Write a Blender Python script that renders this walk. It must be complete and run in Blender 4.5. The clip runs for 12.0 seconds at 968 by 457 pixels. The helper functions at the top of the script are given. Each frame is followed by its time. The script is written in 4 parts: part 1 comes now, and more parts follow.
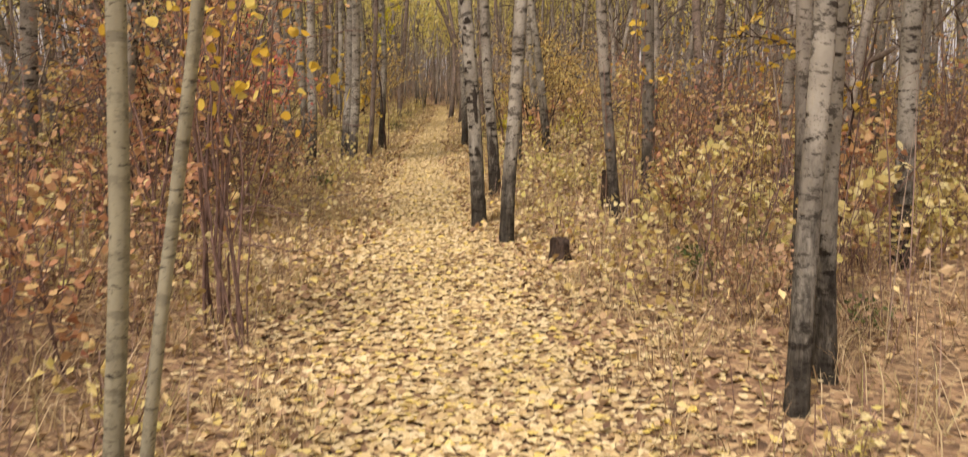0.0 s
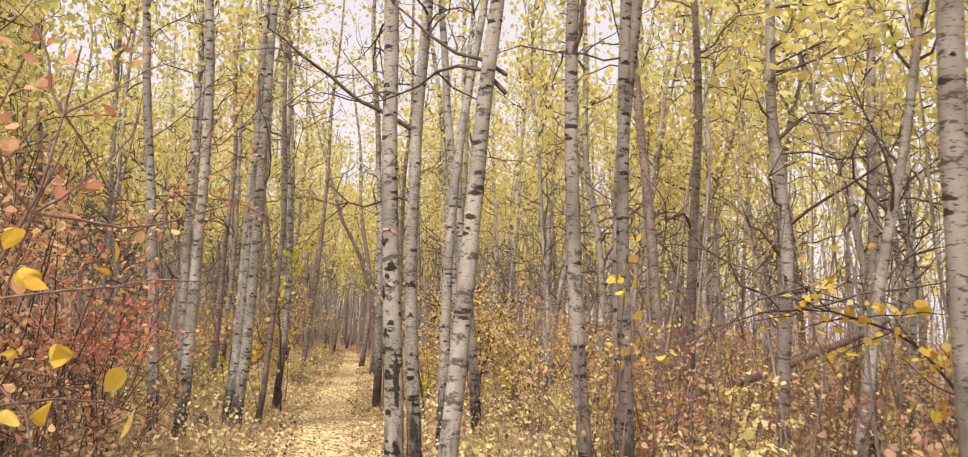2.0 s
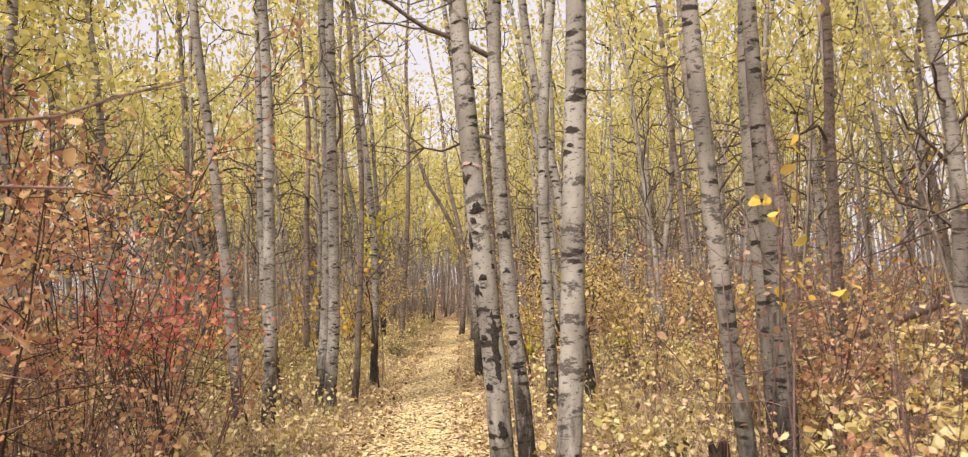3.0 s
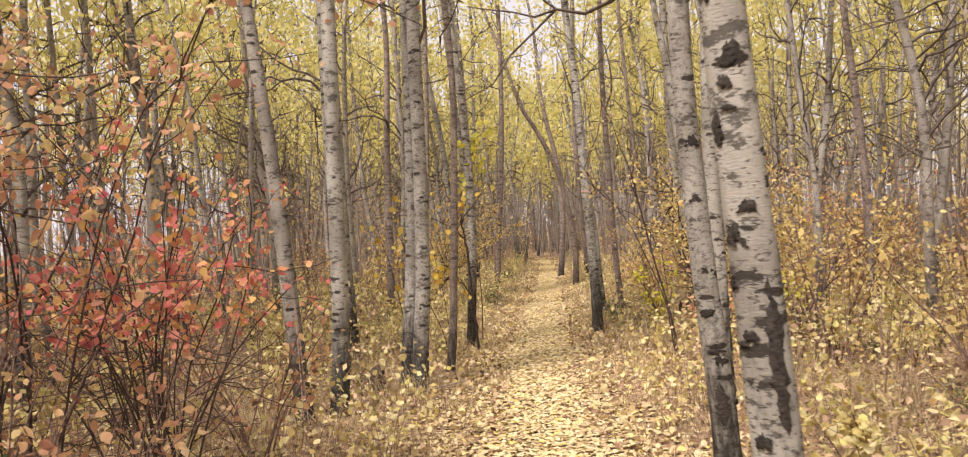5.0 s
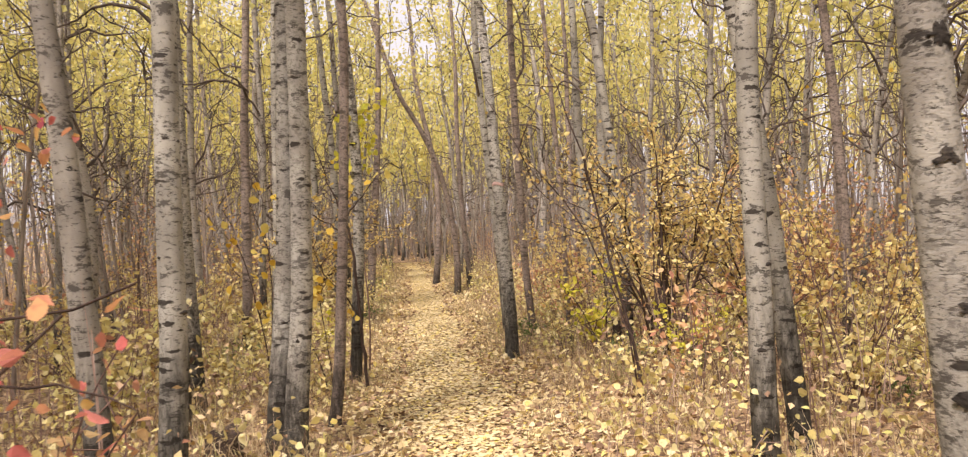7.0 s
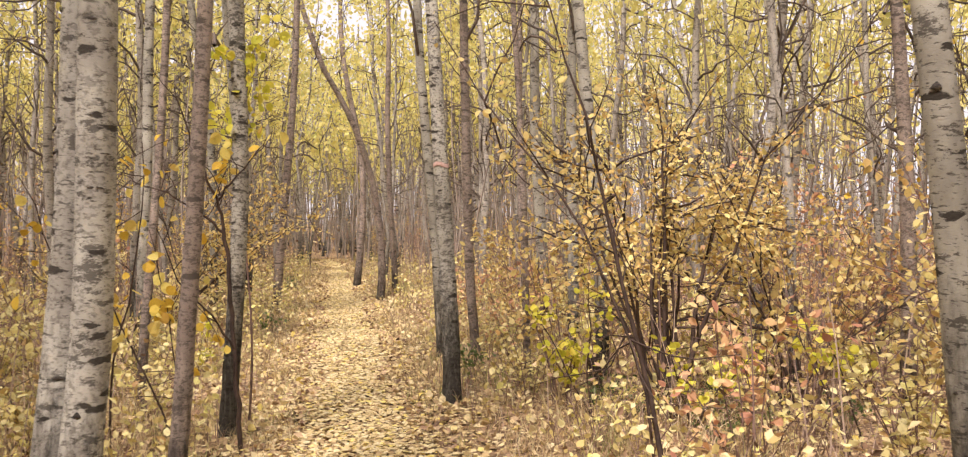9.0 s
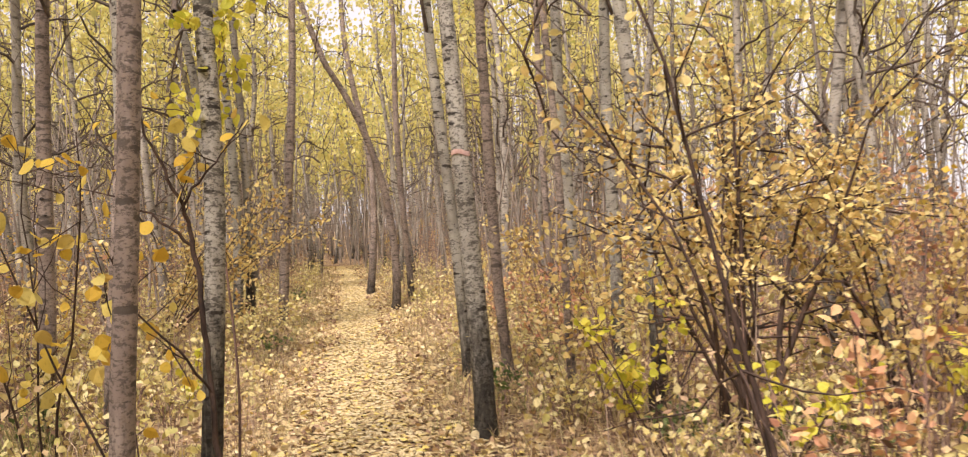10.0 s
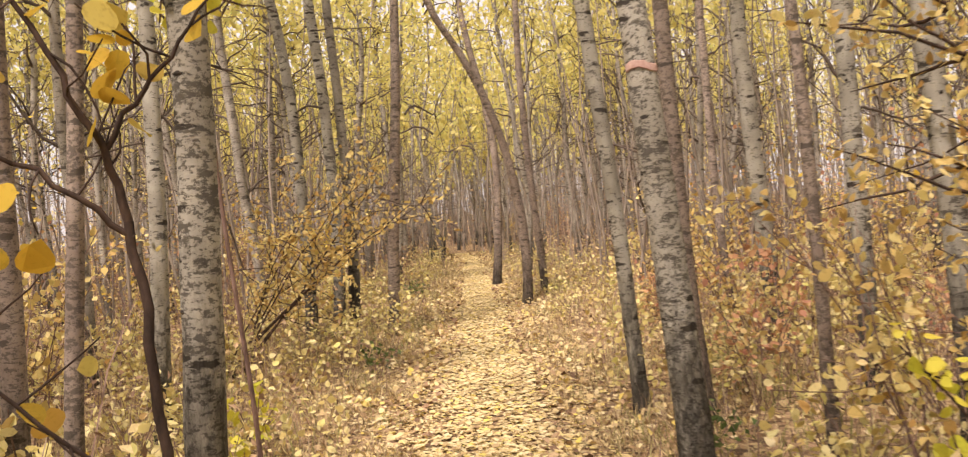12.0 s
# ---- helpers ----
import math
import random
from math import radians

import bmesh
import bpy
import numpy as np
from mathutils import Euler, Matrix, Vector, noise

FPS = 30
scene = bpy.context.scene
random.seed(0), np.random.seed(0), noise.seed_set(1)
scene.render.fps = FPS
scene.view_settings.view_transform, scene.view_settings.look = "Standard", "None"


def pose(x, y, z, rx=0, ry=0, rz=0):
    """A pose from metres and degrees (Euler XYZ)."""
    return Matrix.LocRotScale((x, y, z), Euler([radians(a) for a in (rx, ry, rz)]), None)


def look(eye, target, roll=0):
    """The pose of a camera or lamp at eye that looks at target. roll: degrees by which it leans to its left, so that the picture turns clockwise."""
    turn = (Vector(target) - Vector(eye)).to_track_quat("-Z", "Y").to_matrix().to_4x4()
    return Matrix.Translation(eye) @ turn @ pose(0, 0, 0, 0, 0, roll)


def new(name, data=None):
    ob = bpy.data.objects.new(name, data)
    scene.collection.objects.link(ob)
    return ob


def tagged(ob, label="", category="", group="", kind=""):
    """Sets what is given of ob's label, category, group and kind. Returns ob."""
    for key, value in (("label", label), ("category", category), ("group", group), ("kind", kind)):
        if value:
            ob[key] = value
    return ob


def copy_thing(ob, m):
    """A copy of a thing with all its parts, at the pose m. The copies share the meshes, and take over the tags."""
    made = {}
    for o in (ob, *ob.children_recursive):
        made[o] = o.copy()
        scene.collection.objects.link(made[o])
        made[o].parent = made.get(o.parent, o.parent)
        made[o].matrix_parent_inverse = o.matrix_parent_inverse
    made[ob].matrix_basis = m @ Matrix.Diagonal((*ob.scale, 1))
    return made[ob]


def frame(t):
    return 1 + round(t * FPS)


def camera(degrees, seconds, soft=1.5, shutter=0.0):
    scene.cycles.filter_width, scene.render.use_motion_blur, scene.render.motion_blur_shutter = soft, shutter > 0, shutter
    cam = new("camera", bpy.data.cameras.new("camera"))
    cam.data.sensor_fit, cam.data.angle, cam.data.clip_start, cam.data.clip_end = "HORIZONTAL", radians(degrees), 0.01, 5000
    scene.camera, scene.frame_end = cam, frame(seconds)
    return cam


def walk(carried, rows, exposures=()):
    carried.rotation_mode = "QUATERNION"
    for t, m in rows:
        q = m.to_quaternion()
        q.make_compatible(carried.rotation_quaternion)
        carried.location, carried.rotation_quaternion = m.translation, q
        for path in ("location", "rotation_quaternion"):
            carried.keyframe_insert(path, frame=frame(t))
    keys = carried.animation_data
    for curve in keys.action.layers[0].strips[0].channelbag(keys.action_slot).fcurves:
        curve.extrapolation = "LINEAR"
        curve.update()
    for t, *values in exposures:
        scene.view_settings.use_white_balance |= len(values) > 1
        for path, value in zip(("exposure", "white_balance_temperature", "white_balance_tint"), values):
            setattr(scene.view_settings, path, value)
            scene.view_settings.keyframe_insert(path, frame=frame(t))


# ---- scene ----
cam = camera(56.3, 12.0, soft=1.15, shutter=0.25)
TINT = 20.0
METRES, EYE, TILT, LEAN, TURN = 16.0, 1.44, -9.4, 0.0, 0.0
ROWS = [
    (0.0, 0.0, 0.0, 0.0, 0.0, 0.0, -0.0),
    (0.5, -0.0023, 0.0348, 0.0079, -1.68, 6.45, -0.35),
    (1.0, -0.0036, 0.0755, 0.0184, -3.01, 9.8, -0.72),
    (1.5, -0.0083, 0.114, 0.0277, -6.05, 11.63, -0.85),
    (2.0, -0.0063, 0.1518, 0.0359, -5.76, 15.42, -1.35),
    (2.5, -0.0059, 0.1934, 0.0398, 0.15, 15.5, -0.23),
    (3.0, -0.0049, 0.2309, 0.0447, 1.05, 13.11, 2.16),
    (3.5, -0.0074, 0.2791, 0.0508, 3.79, 12.68, 1.49),
    (5.5, -0.0497, 0.4402, 0.0824, 6.54, 8.75, 2.2),
    (6.0, -0.0636, 0.4835, 0.0891, 4.51, 9.04, 2.44),
    (6.5, -0.0742, 0.5235, 0.0947, -0.05, 9.32, 3.18),
    (8.5, -0.0803, 0.6919, 0.1195, -6.35, 8.75, 1.72),
    (9.0, -0.0734, 0.7331, 0.1265, -7.72, 8.92, 1.32),
    (9.5, -0.0708, 0.7702, 0.132, -7.19, 8.74, 2.25),
    (10.0, -0.0706, 0.8131, 0.1389, -6.51, 8.95, 3.62),
    (10.5, -0.0687, 0.8549, 0.1444, -1.99, 7.5, 4.15),
    (11.0, -0.0696, 0.8935, 0.1513, -1.63, 7.53, 3.82),
    (11.5, -0.0691, 0.9336, 0.1565, -1.12, 8.36, 4.06),
    (12.0, -0.0721, 0.9748, 0.1612, 1.49, 8.45, 4.29),
]
walk(cam, [(t, pose(0, 0, EYE, TILT, LEAN, TURN) @ pose(METRES * x, METRES * y, METRES * z, 90 + pitch, roll, yaw)) for t, x, y, z, yaw, pitch, roll in ROWS], exposures=[(t, e, k, TINT) for t, e, k in ((0.0, 0.36, 7650), (0.3, 0.70, 7550), (0.6, 0.88, 7450), (1.5, 0.98, 7200), (2.0, 0.92, 7050), (2.5, 0.68, 7150), (3.0, 0.88, 6950), (5.5, 0.90, 7000), (8.5, 1.04, 7150), (9.5, 1.09, 7100), (10.5, 1.0, 7300), (12.0, 1.03, 7700))])

# ---- light ----
world = bpy.data.worlds.new("world")
scene.world = world
world.use_nodes = True
wn, wl = world.node_tree.nodes, world.node_tree.links
sky = wn.new("ShaderNodeTexSky")
sky.sky_type, sky.sun_disc = "NISHITA", False
sky.sun_elevation, sky.sun_rotation = radians(57), radians(209)
sky.dust_density, sky.air_density = 1.0, 1.0
haze = wn.new("ShaderNodeHueSaturation")
haze.inputs["Saturation"].default_value = 0.22
wl.new(sky.outputs[0], haze.inputs["Color"])
cloud = wn.new("ShaderNodeMix")
cloud.data_type = "RGBA"
cloud.inputs[0].default_value = 0.75
cloud.inputs[7].default_value = (5.3, 5.45, 6.0, 1)
wl.new(haze.outputs[0], cloud.inputs[6])
wl.new(cloud.outputs[2], wn["Background"].inputs["Color"])
wn["Background"].inputs["Strength"].default_value = 0.09
sun_data = bpy.data.lights.new("sun", "SUN")
sun_data.energy, sun_data.angle, sun_data.color = 3.0, radians(11), (1.0, 0.95, 0.88)
sun = new("sun", sun_data)
sun.matrix_world = look((-5, -9, 16), (0, 0, 0))

rng = np.random.default_rng(11)


# ---- materials ----
class Nodes:
    """A node material with short calls."""

    def __init__(self, name):
        self.mat = bpy.data.materials.new(name)
        self.mat.use_nodes = True
        self.n, self.l = self.mat.node_tree.nodes, self.mat.node_tree.links
        self.bsdf = self.n["Principled BSDF"]
        self.out = self.n["Material Output"]

    def add(self, kind, **values):
        node = self.n.new("ShaderNode" + kind)
        for key, value in values.items():
            node.inputs[key.replace("_", " ")].default_value = value
        return node

    def link(self, a, b):
        self.l.new(a, b)

    def coords(self, scale, which="Object", offset=None):
        tc = self.n.new("ShaderNodeTexCoord")
        mp = self.n.new("ShaderNodeMapping")
        mp.inputs["Scale"].default_value = scale
        self.link(tc.outputs[which], mp.inputs["Vector"])
        if offset is not None:
            self.link(offset, mp.inputs["Location"])
        return mp.outputs[0]

    def noise(self, vec, scale, detail=4.0, rough=0.55, distort=0.0):
        nz = self.add("TexNoise", Scale=scale, Detail=detail, Roughness=rough, Distortion=distort)
        if vec is not None:
            self.link(vec, nz.inputs["Vector"])
        return nz.outputs["Fac"]

    def ramp(self, fac, stops, constant=False):
        rp = self.n.new("ShaderNodeValToRGB")
        els = rp.color_ramp.elements
        while len(els) < len(stops):
            els.new(0.5)
        for el, (pos, col) in zip(els, stops):
            el.position, el.color = pos, (*col, 1) if len(col) == 3 else col
        if constant:
            rp.color_ramp.interpolation = "CONSTANT"
        self.link(fac, rp.inputs[0])
        return rp.outputs[0]

    def step(self, fac, low, high):
        mr = self.n.new("ShaderNodeMapRange")
        mr.interpolation_type = "SMOOTHSTEP"
        mr.inputs["From Min"].default_value, mr.inputs["From Max"].default_value = low, high
        self.link(fac, mr.inputs["Value"])
        return mr.outputs[0]

    def math(self, op, a, b=None):
        m = self.n.new("ShaderNodeMath")
        m.operation = op
        for i, v in enumerate((a, b)):
            if v is None:
                continue
            if isinstance(v, (int, float)):
                m.inputs[i].default_value = v
            else:
                self.link(v, m.inputs[i])
        return m.outputs[0]

    def mix(self, fac, a, b, kind="MIX"):
        m = self.n.new("ShaderNodeMix")
        m.data_type, m.blend_type = "RGBA", kind
        for sock, v in ((m.inputs[0], fac), (m.inputs[6], a), (m.inputs[7], b)):
            if isinstance(v, (int, float)):
                sock.default_value = v
            elif isinstance(v, tuple):
                sock.default_value = (*v, 1)
            else:
                self.link(v, sock)
        return m.outputs[2]

    def bump(self, height, strength, distance):
        b = self.add("Bump", Strength=strength, Distance=distance)
        self.link(height, b.inputs["Height"])
        self.link(b.outputs[0], self.bsdf.inputs["Normal"])

    def colour(self, c, rough=0.8):
        self.bsdf.inputs["Roughness"].default_value = rough
        self.bsdf.inputs["Specular IOR Level"].default_value = 0.25
        if isinstance(c, tuple):
            self.bsdf.inputs["Base Color"].default_value = (*c, 1)
        else:
            self.link(c, self.bsdf.inputs["Base Color"])
        return self.mat


def bark_material(name, pale, grey, foot_low, foot_high, marks=1.0, plates=0.0):
    """Smooth poplar bark: pale skin, lenticel dashes, dark eyes, a rough furrowed foot."""
    m = Nodes(name)
    info = m.n.new("ShaderNodeObjectInfo")
    shift = m.n.new("ShaderNodeCombineXYZ")
    far = m.math("MULTIPLY", info.outputs["Random"], 37.0)
    for i in range(3):
        m.link(far, shift.inputs[i])
    shift = shift.outputs[0]
    skin = m.mix(m.step(m.noise(m.coords((2, 2, 1.2), offset=shift), 2.2, 5.0), 0.35, 0.68), pale, grey)
    fine = m.noise(m.coords((30, 30, 90), offset=shift), 2.0, 4.0)
    skin = m.mix(m.math("MULTIPLY", fine, 0.35), skin, tuple(v * 0.5 for v in grey))
    # horizontal dashes
    dash = m.noise(m.coords((10, 10, 42), offset=shift), 1.6, 4.0, 0.65)
    dash_mask = m.step(dash, 0.60, 0.635)
    # rough dark blotches and eye-shaped scars
    warp = m.noise(m.coords((11, 11, 30), offset=shift), 1.5, 5.0, 0.7)
    vo = m.n.new("ShaderNodeTexVoronoi")
    vo.inputs["Scale"].default_value = 1.0
    m.link(m.coords((5.0, 5.0, 17.0), offset=shift), vo.inputs["Vector"])
    eye = m.math("ADD", vo.outputs["Distance"], m.math("MULTIPLY", warp, 0.9))
    pick = m.n.new("ShaderNodeSeparateColor")
    m.link(vo.outputs["Color"], pick.inputs[0])
    eye = m.math("ADD", eye, m.math("MULTIPLY", m.math("LESS_THAN", pick.outputs[0], 0.4), 0.6))
    eye_mask = m.math("MULTIPLY", m.math("SUBTRACT", 1.0, m.step(eye, 0.68, 0.75)), marks)
    blotch = m.step(m.noise(m.coords((5, 5, 11), offset=shift), 1.3, 8.0, 0.78), 0.55, 0.578)
    mask = m.math("MAXIMUM", m.math("MULTIPLY", dash_mask, 0.75), m.math("MAXIMUM", eye_mask, m.math("MULTIPLY", blotch, 0.8 * marks)))
    speck = m.step(m.noise(m.coords((40, 40, 60), offset=shift), 1.0, 3.0, 0.6), 0.62, 0.68)
    mask = m.math("MAXIMUM", mask, m.math("MULTIPLY", speck, 0.7))
    if plates:
        flake = m.step(m.noise(m.coords((30, 30, 44), offset=shift), 1.2, 6.0, 0.7), 0.52, 0.58)
        mask = m.math("MAXIMUM", mask, m.math("MULTIPLY", flake, plates))
    dark = m.mix(fine, (0.012, 0.010, 0.009), (0.085, 0.074, 0.064))
    col = m.mix(mask, skin, dark)
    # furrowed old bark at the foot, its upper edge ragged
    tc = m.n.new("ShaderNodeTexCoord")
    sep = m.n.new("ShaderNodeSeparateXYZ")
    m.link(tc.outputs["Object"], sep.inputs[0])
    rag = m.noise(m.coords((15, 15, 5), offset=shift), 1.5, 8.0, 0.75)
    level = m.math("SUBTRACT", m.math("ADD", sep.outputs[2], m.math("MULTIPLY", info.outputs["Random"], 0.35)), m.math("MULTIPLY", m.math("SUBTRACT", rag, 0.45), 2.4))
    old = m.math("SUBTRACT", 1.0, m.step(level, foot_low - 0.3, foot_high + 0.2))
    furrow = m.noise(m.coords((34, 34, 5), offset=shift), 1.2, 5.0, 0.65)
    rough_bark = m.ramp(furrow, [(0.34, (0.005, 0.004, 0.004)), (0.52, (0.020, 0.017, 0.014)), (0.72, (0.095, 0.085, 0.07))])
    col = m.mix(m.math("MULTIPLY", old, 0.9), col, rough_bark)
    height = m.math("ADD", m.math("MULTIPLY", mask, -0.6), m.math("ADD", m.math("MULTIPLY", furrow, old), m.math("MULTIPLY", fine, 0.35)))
    m.bump(height, 0.6, 0.012)
    return m.colour(col, 0.82)


def plain_material(name, low, high, scale, rough=0.85, bump=0.4, depth=0.004, per_object=True):
    m = Nodes(name)
    nz = m.noise(m.coords(scale), 1.0, 6.0, 0.65)
    col = m.ramp(nz, [(0.3, low), (0.7, high)])
    if per_object:
        info = m.n.new("ShaderNodeObjectInfo")
        hs = m.n.new("ShaderNodeHueSaturation")
        m.link(m.math("ADD", m.math("MULTIPLY", info.outputs["Random"], 0.5), 0.75), hs.inputs["Value"])
        m.link(col, hs.inputs["Color"])
        col = hs.outputs[0]
    m.bump(nz, bump, depth)
    return m.colour(col, rough)


def leaf_material(name, stops, through_part=0.35, rough=0.6):
    """Leaves, each of its own tint, that let some light through."""
    m = Nodes(name)
    geo = m.n.new("ShaderNodeNewGeometry")
    col = m.ramp(geo.outputs["Random Per Island"], stops)
    blot = m.noise(m.coords((1, 1, 1)), 55.0, 3.0)
    col = m.mix(m.math("MULTIPLY", m.step(blot, 0.5, 0.75), 0.35), col, tuple(v * 0.55 for v in stops[0][1]))
    m.colour(col, rough)
    tr = m.n.new("ShaderNodeBsdfTranslucent")
    m.link(col, tr.inputs["Color"])
    mx = m.n.new("ShaderNodeMixShader")
    mx.inputs[0].default_value = through_part
    m.link(m.bsdf.outputs[0], mx.inputs[1])
    m.link(tr.outputs[0], mx.inputs[2])
    m.link(mx.outputs[0], m.out.inputs["Surface"])
    return m.mat


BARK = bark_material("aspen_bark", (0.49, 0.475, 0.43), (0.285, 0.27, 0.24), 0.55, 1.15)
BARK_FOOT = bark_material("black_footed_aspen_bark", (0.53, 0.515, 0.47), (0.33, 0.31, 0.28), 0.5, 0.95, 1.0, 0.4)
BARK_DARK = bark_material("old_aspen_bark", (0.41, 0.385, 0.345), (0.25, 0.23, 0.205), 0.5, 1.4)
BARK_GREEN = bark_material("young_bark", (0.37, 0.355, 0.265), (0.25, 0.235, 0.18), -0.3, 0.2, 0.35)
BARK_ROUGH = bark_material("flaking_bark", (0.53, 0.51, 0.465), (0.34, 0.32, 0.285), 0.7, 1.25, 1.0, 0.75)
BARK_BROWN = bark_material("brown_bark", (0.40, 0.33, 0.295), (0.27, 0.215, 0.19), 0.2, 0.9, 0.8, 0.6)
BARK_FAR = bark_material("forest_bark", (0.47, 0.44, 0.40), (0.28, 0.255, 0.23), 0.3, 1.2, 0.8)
KNOT = plain_material("knot_bark", (0.006, 0.005, 0.005), (0.085, 0.073, 0.064), (55, 55, 120))
POLE = plain_material("pole_bark", (0.23, 0.185, 0.165), (0.54, 0.465, 0.41), (9, 9, 3))
BRANCH = plain_material("branch_bark", (0.045, 0.034, 0.029), (0.19, 0.15, 0.13), (20, 20, 20))
STEM = plain_material("shrub_bark", (0.09, 0.058, 0.053), (0.31, 0.205, 0.18), (30, 30, 12))
STEM_DARK = plain_material("dark_shrub_bark", (0.028, 0.020, 0.018), (0.11, 0.072, 0.06), (30, 30, 12))
DEADWOOD = plain_material("dead_wood", (0.13, 0.10, 0.085), (0.34, 0.28, 0.235), (25, 25, 25))
ROTTEN = plain_material("rotten_wood", (0.012, 0.009, 0.008), (0.085, 0.06, 0.048), (40, 40, 14), 0.9, 0.8, 0.01)
CUT = plain_material("fresh_wound", (0.40, 0.24, 0.22), (0.58, 0.42, 0.39), (40, 40, 40))
CANOPY = leaf_material("canopy_leaves", [(0.0, (0.64, 0.56, 0.17)), (0.35, (0.82, 0.74, 0.28)), (0.7, (0.87, 0.80, 0.38)), (1.0, (0.60, 0.62, 0.22))], 0.6)
YELLOW = leaf_material("yellow_leaves", [(0.0, (0.66, 0.42, 0.06)), (0.5, (0.78, 0.57, 0.10)), (0.85, (0.76, 0.66, 0.22)), (1.0, (0.62, 0.36, 0.08))])
GOLD = leaf_material("golden_brown_leaves", [(0.0, (0.50, 0.32, 0.12)), (0.3, (0.72, 0.55, 0.22)), (0.6, (0.82, 0.70, 0.36)), (0.85, (0.74, 0.64, 0.26)), (1.0, (0.62, 0.38, 0.15))])
ORANGE = leaf_material("orange_leaves", [(0.0, (0.46, 0.22, 0.15)), (0.35, (0.64, 0.36, 0.22)), (0.65, (0.74, 0.50, 0.27)), (0.85, (0.72, 0.58, 0.28)), (1.0, (0.52, 0.22, 0.18))])
RED = leaf_material("red_leaves", [(0.0, (0.62, 0.16, 0.15)), (0.35, (0.72, 0.27, 0.23)), (0.65, (0.74, 0.38, 0.20)), (0.85, (0.78, 0.52, 0.18)), (1.0, (0.55, 0.13, 0.18))])
PALE = leaf_material("pale_yellow_leaves", [(0.0, (0.48, 0.36, 0.15)), (0.3, (0.70, 0.60, 0.25)), (0.65, (0.83, 0.76, 0.45)), (0.9, (0.70, 0.67, 0.24)), (1.0, (0.55, 0.34, 0.16))])
RUSSET = leaf_material("russet_leaves", [(0.0, (0.30, 0.18, 0.13)), (0.4, (0.47, 0.30, 0.19)), (0.8, (0.62, 0.45, 0.28)), (1.0, (0.42, 0.22, 0.17))], 0.25)
LIME = leaf_material("lime_leaves", [(0.0, (0.56, 0.58, 0.07)), (0.5, (0.76, 0.72, 0.12)), (1.0, (0.84, 0.72, 0.14))], 0.45)
GREEN = leaf_material("green_leaves", [(0.0, (0.07, 0.11, 0.035)), (0.6, (0.13, 0.19, 0.07)), (1.0, (0.22, 0.26, 0.09))], 0.3)
LITTER = leaf_material("fallen_leaves", [(0.0, (0.36, 0.24, 0.14)), (0.2, (0.60, 0.46, 0.25)), (0.5, (0.76, 0.63, 0.37)), (0.8, (0.82, 0.72, 0.48)), (1.0, (0.80, 0.65, 0.18))], 0.15, 0.7)
LITTER_DULL = leaf_material("old_fallen_leaves", [(0.0, (0.13, 0.08, 0.055)), (0.3, (0.33, 0.21, 0.14)), (0.65, (0.60, 0.44, 0.28)), (1.0, (0.80, 0.66, 0.36))], 0.1, 0.8)
STRAW = leaf_material("dry_grass_blades", [(0.0, (0.20, 0.13, 0.08)), (0.4, (0.46, 0.35, 0.21)), (0.8, (0.70, 0.58, 0.39)), (1.0, (0.40, 0.39, 0.17))], 0.2, 0.7)
GRASS = leaf_material("green_grass_blades", [(0.0, (0.22, 0.24, 0.09)), (0.6, (0.36, 0.36, 0.15)), (1.0, (0.52, 0.46, 0.25))], 0.25, 0.7)
FORB = leaf_material("dry_stalks", [(0.0, (0.19, 0.12, 0.105)), (0.5, (0.36, 0.25, 0.215)), (1.0, (0.50, 0.40, 0.33))], 0.1, 0.8)


def ground_material():
    m = Nodes("forest_floor")
    big = m.noise(m.coords((1, 1, 1)), 0.7, 5.0)
    vo = m.n.new("ShaderNodeTexVoronoi")
    vo.inputs["Scale"].default_value = 24.0
    m.link(m.coords((1, 1, 1)), vo.inputs["Vector"])
    sep = m.n.new("ShaderNodeSeparateColor")
    m.link(vo.outputs["Color"], sep.inputs[0])
    chips = m.ramp(sep.outputs[0], [(0.0, (0.10, 0.065, 0.045)), (0.35, (0.24, 0.155, 0.10)), (0.7, (0.40, 0.27, 0.165)), (1.0, (0.58, 0.44, 0.26))])
    soil = m.ramp(m.noise(m.coords((1, 1, 1)), 40.0, 6.0), [(0.3, (0.09, 0.06, 0.045)), (0.7, (0.32, 0.225, 0.14))])
    col = m.mix(m.step(big, 0.5, 0.8), chips, soil)
    m.bump(m.math("ADD", vo.outputs["Distance"], m.noise(m.coords((1, 1, 1)), 30.0, 5.0)), 0.7, 0.03)
    return m.colour(col, 0.9)


GROUND = ground_material()


# ---- mesh builders ----
def mesh_from(name, verts, loops, sizes, smooth=False):
    """A mesh from arrays of places, corner indices and polygon sizes."""
    me = bpy.data.meshes.new(name)
    verts, loops, sizes = np.asarray(verts, np.float32), np.asarray(loops, np.int32), np.asarray(sizes, np.int32)
    me.vertices.add(len(verts))
    me.vertices.foreach_set("co", verts.ravel())
    me.loops.add(len(loops))
    me.loops.foreach_set("vertex_index", loops)
    me.polygons.add(len(sizes))
    me.polygons.foreach_set("loop_start", np.concatenate(([0], np.cumsum(sizes)[:-1])).astype(np.int32))
    me.polygons.foreach_set("loop_total", sizes)
    me.polygons.foreach_set("use_smooth", np.full(len(sizes), smooth))
    me.update(calc_edges=True)
    return me


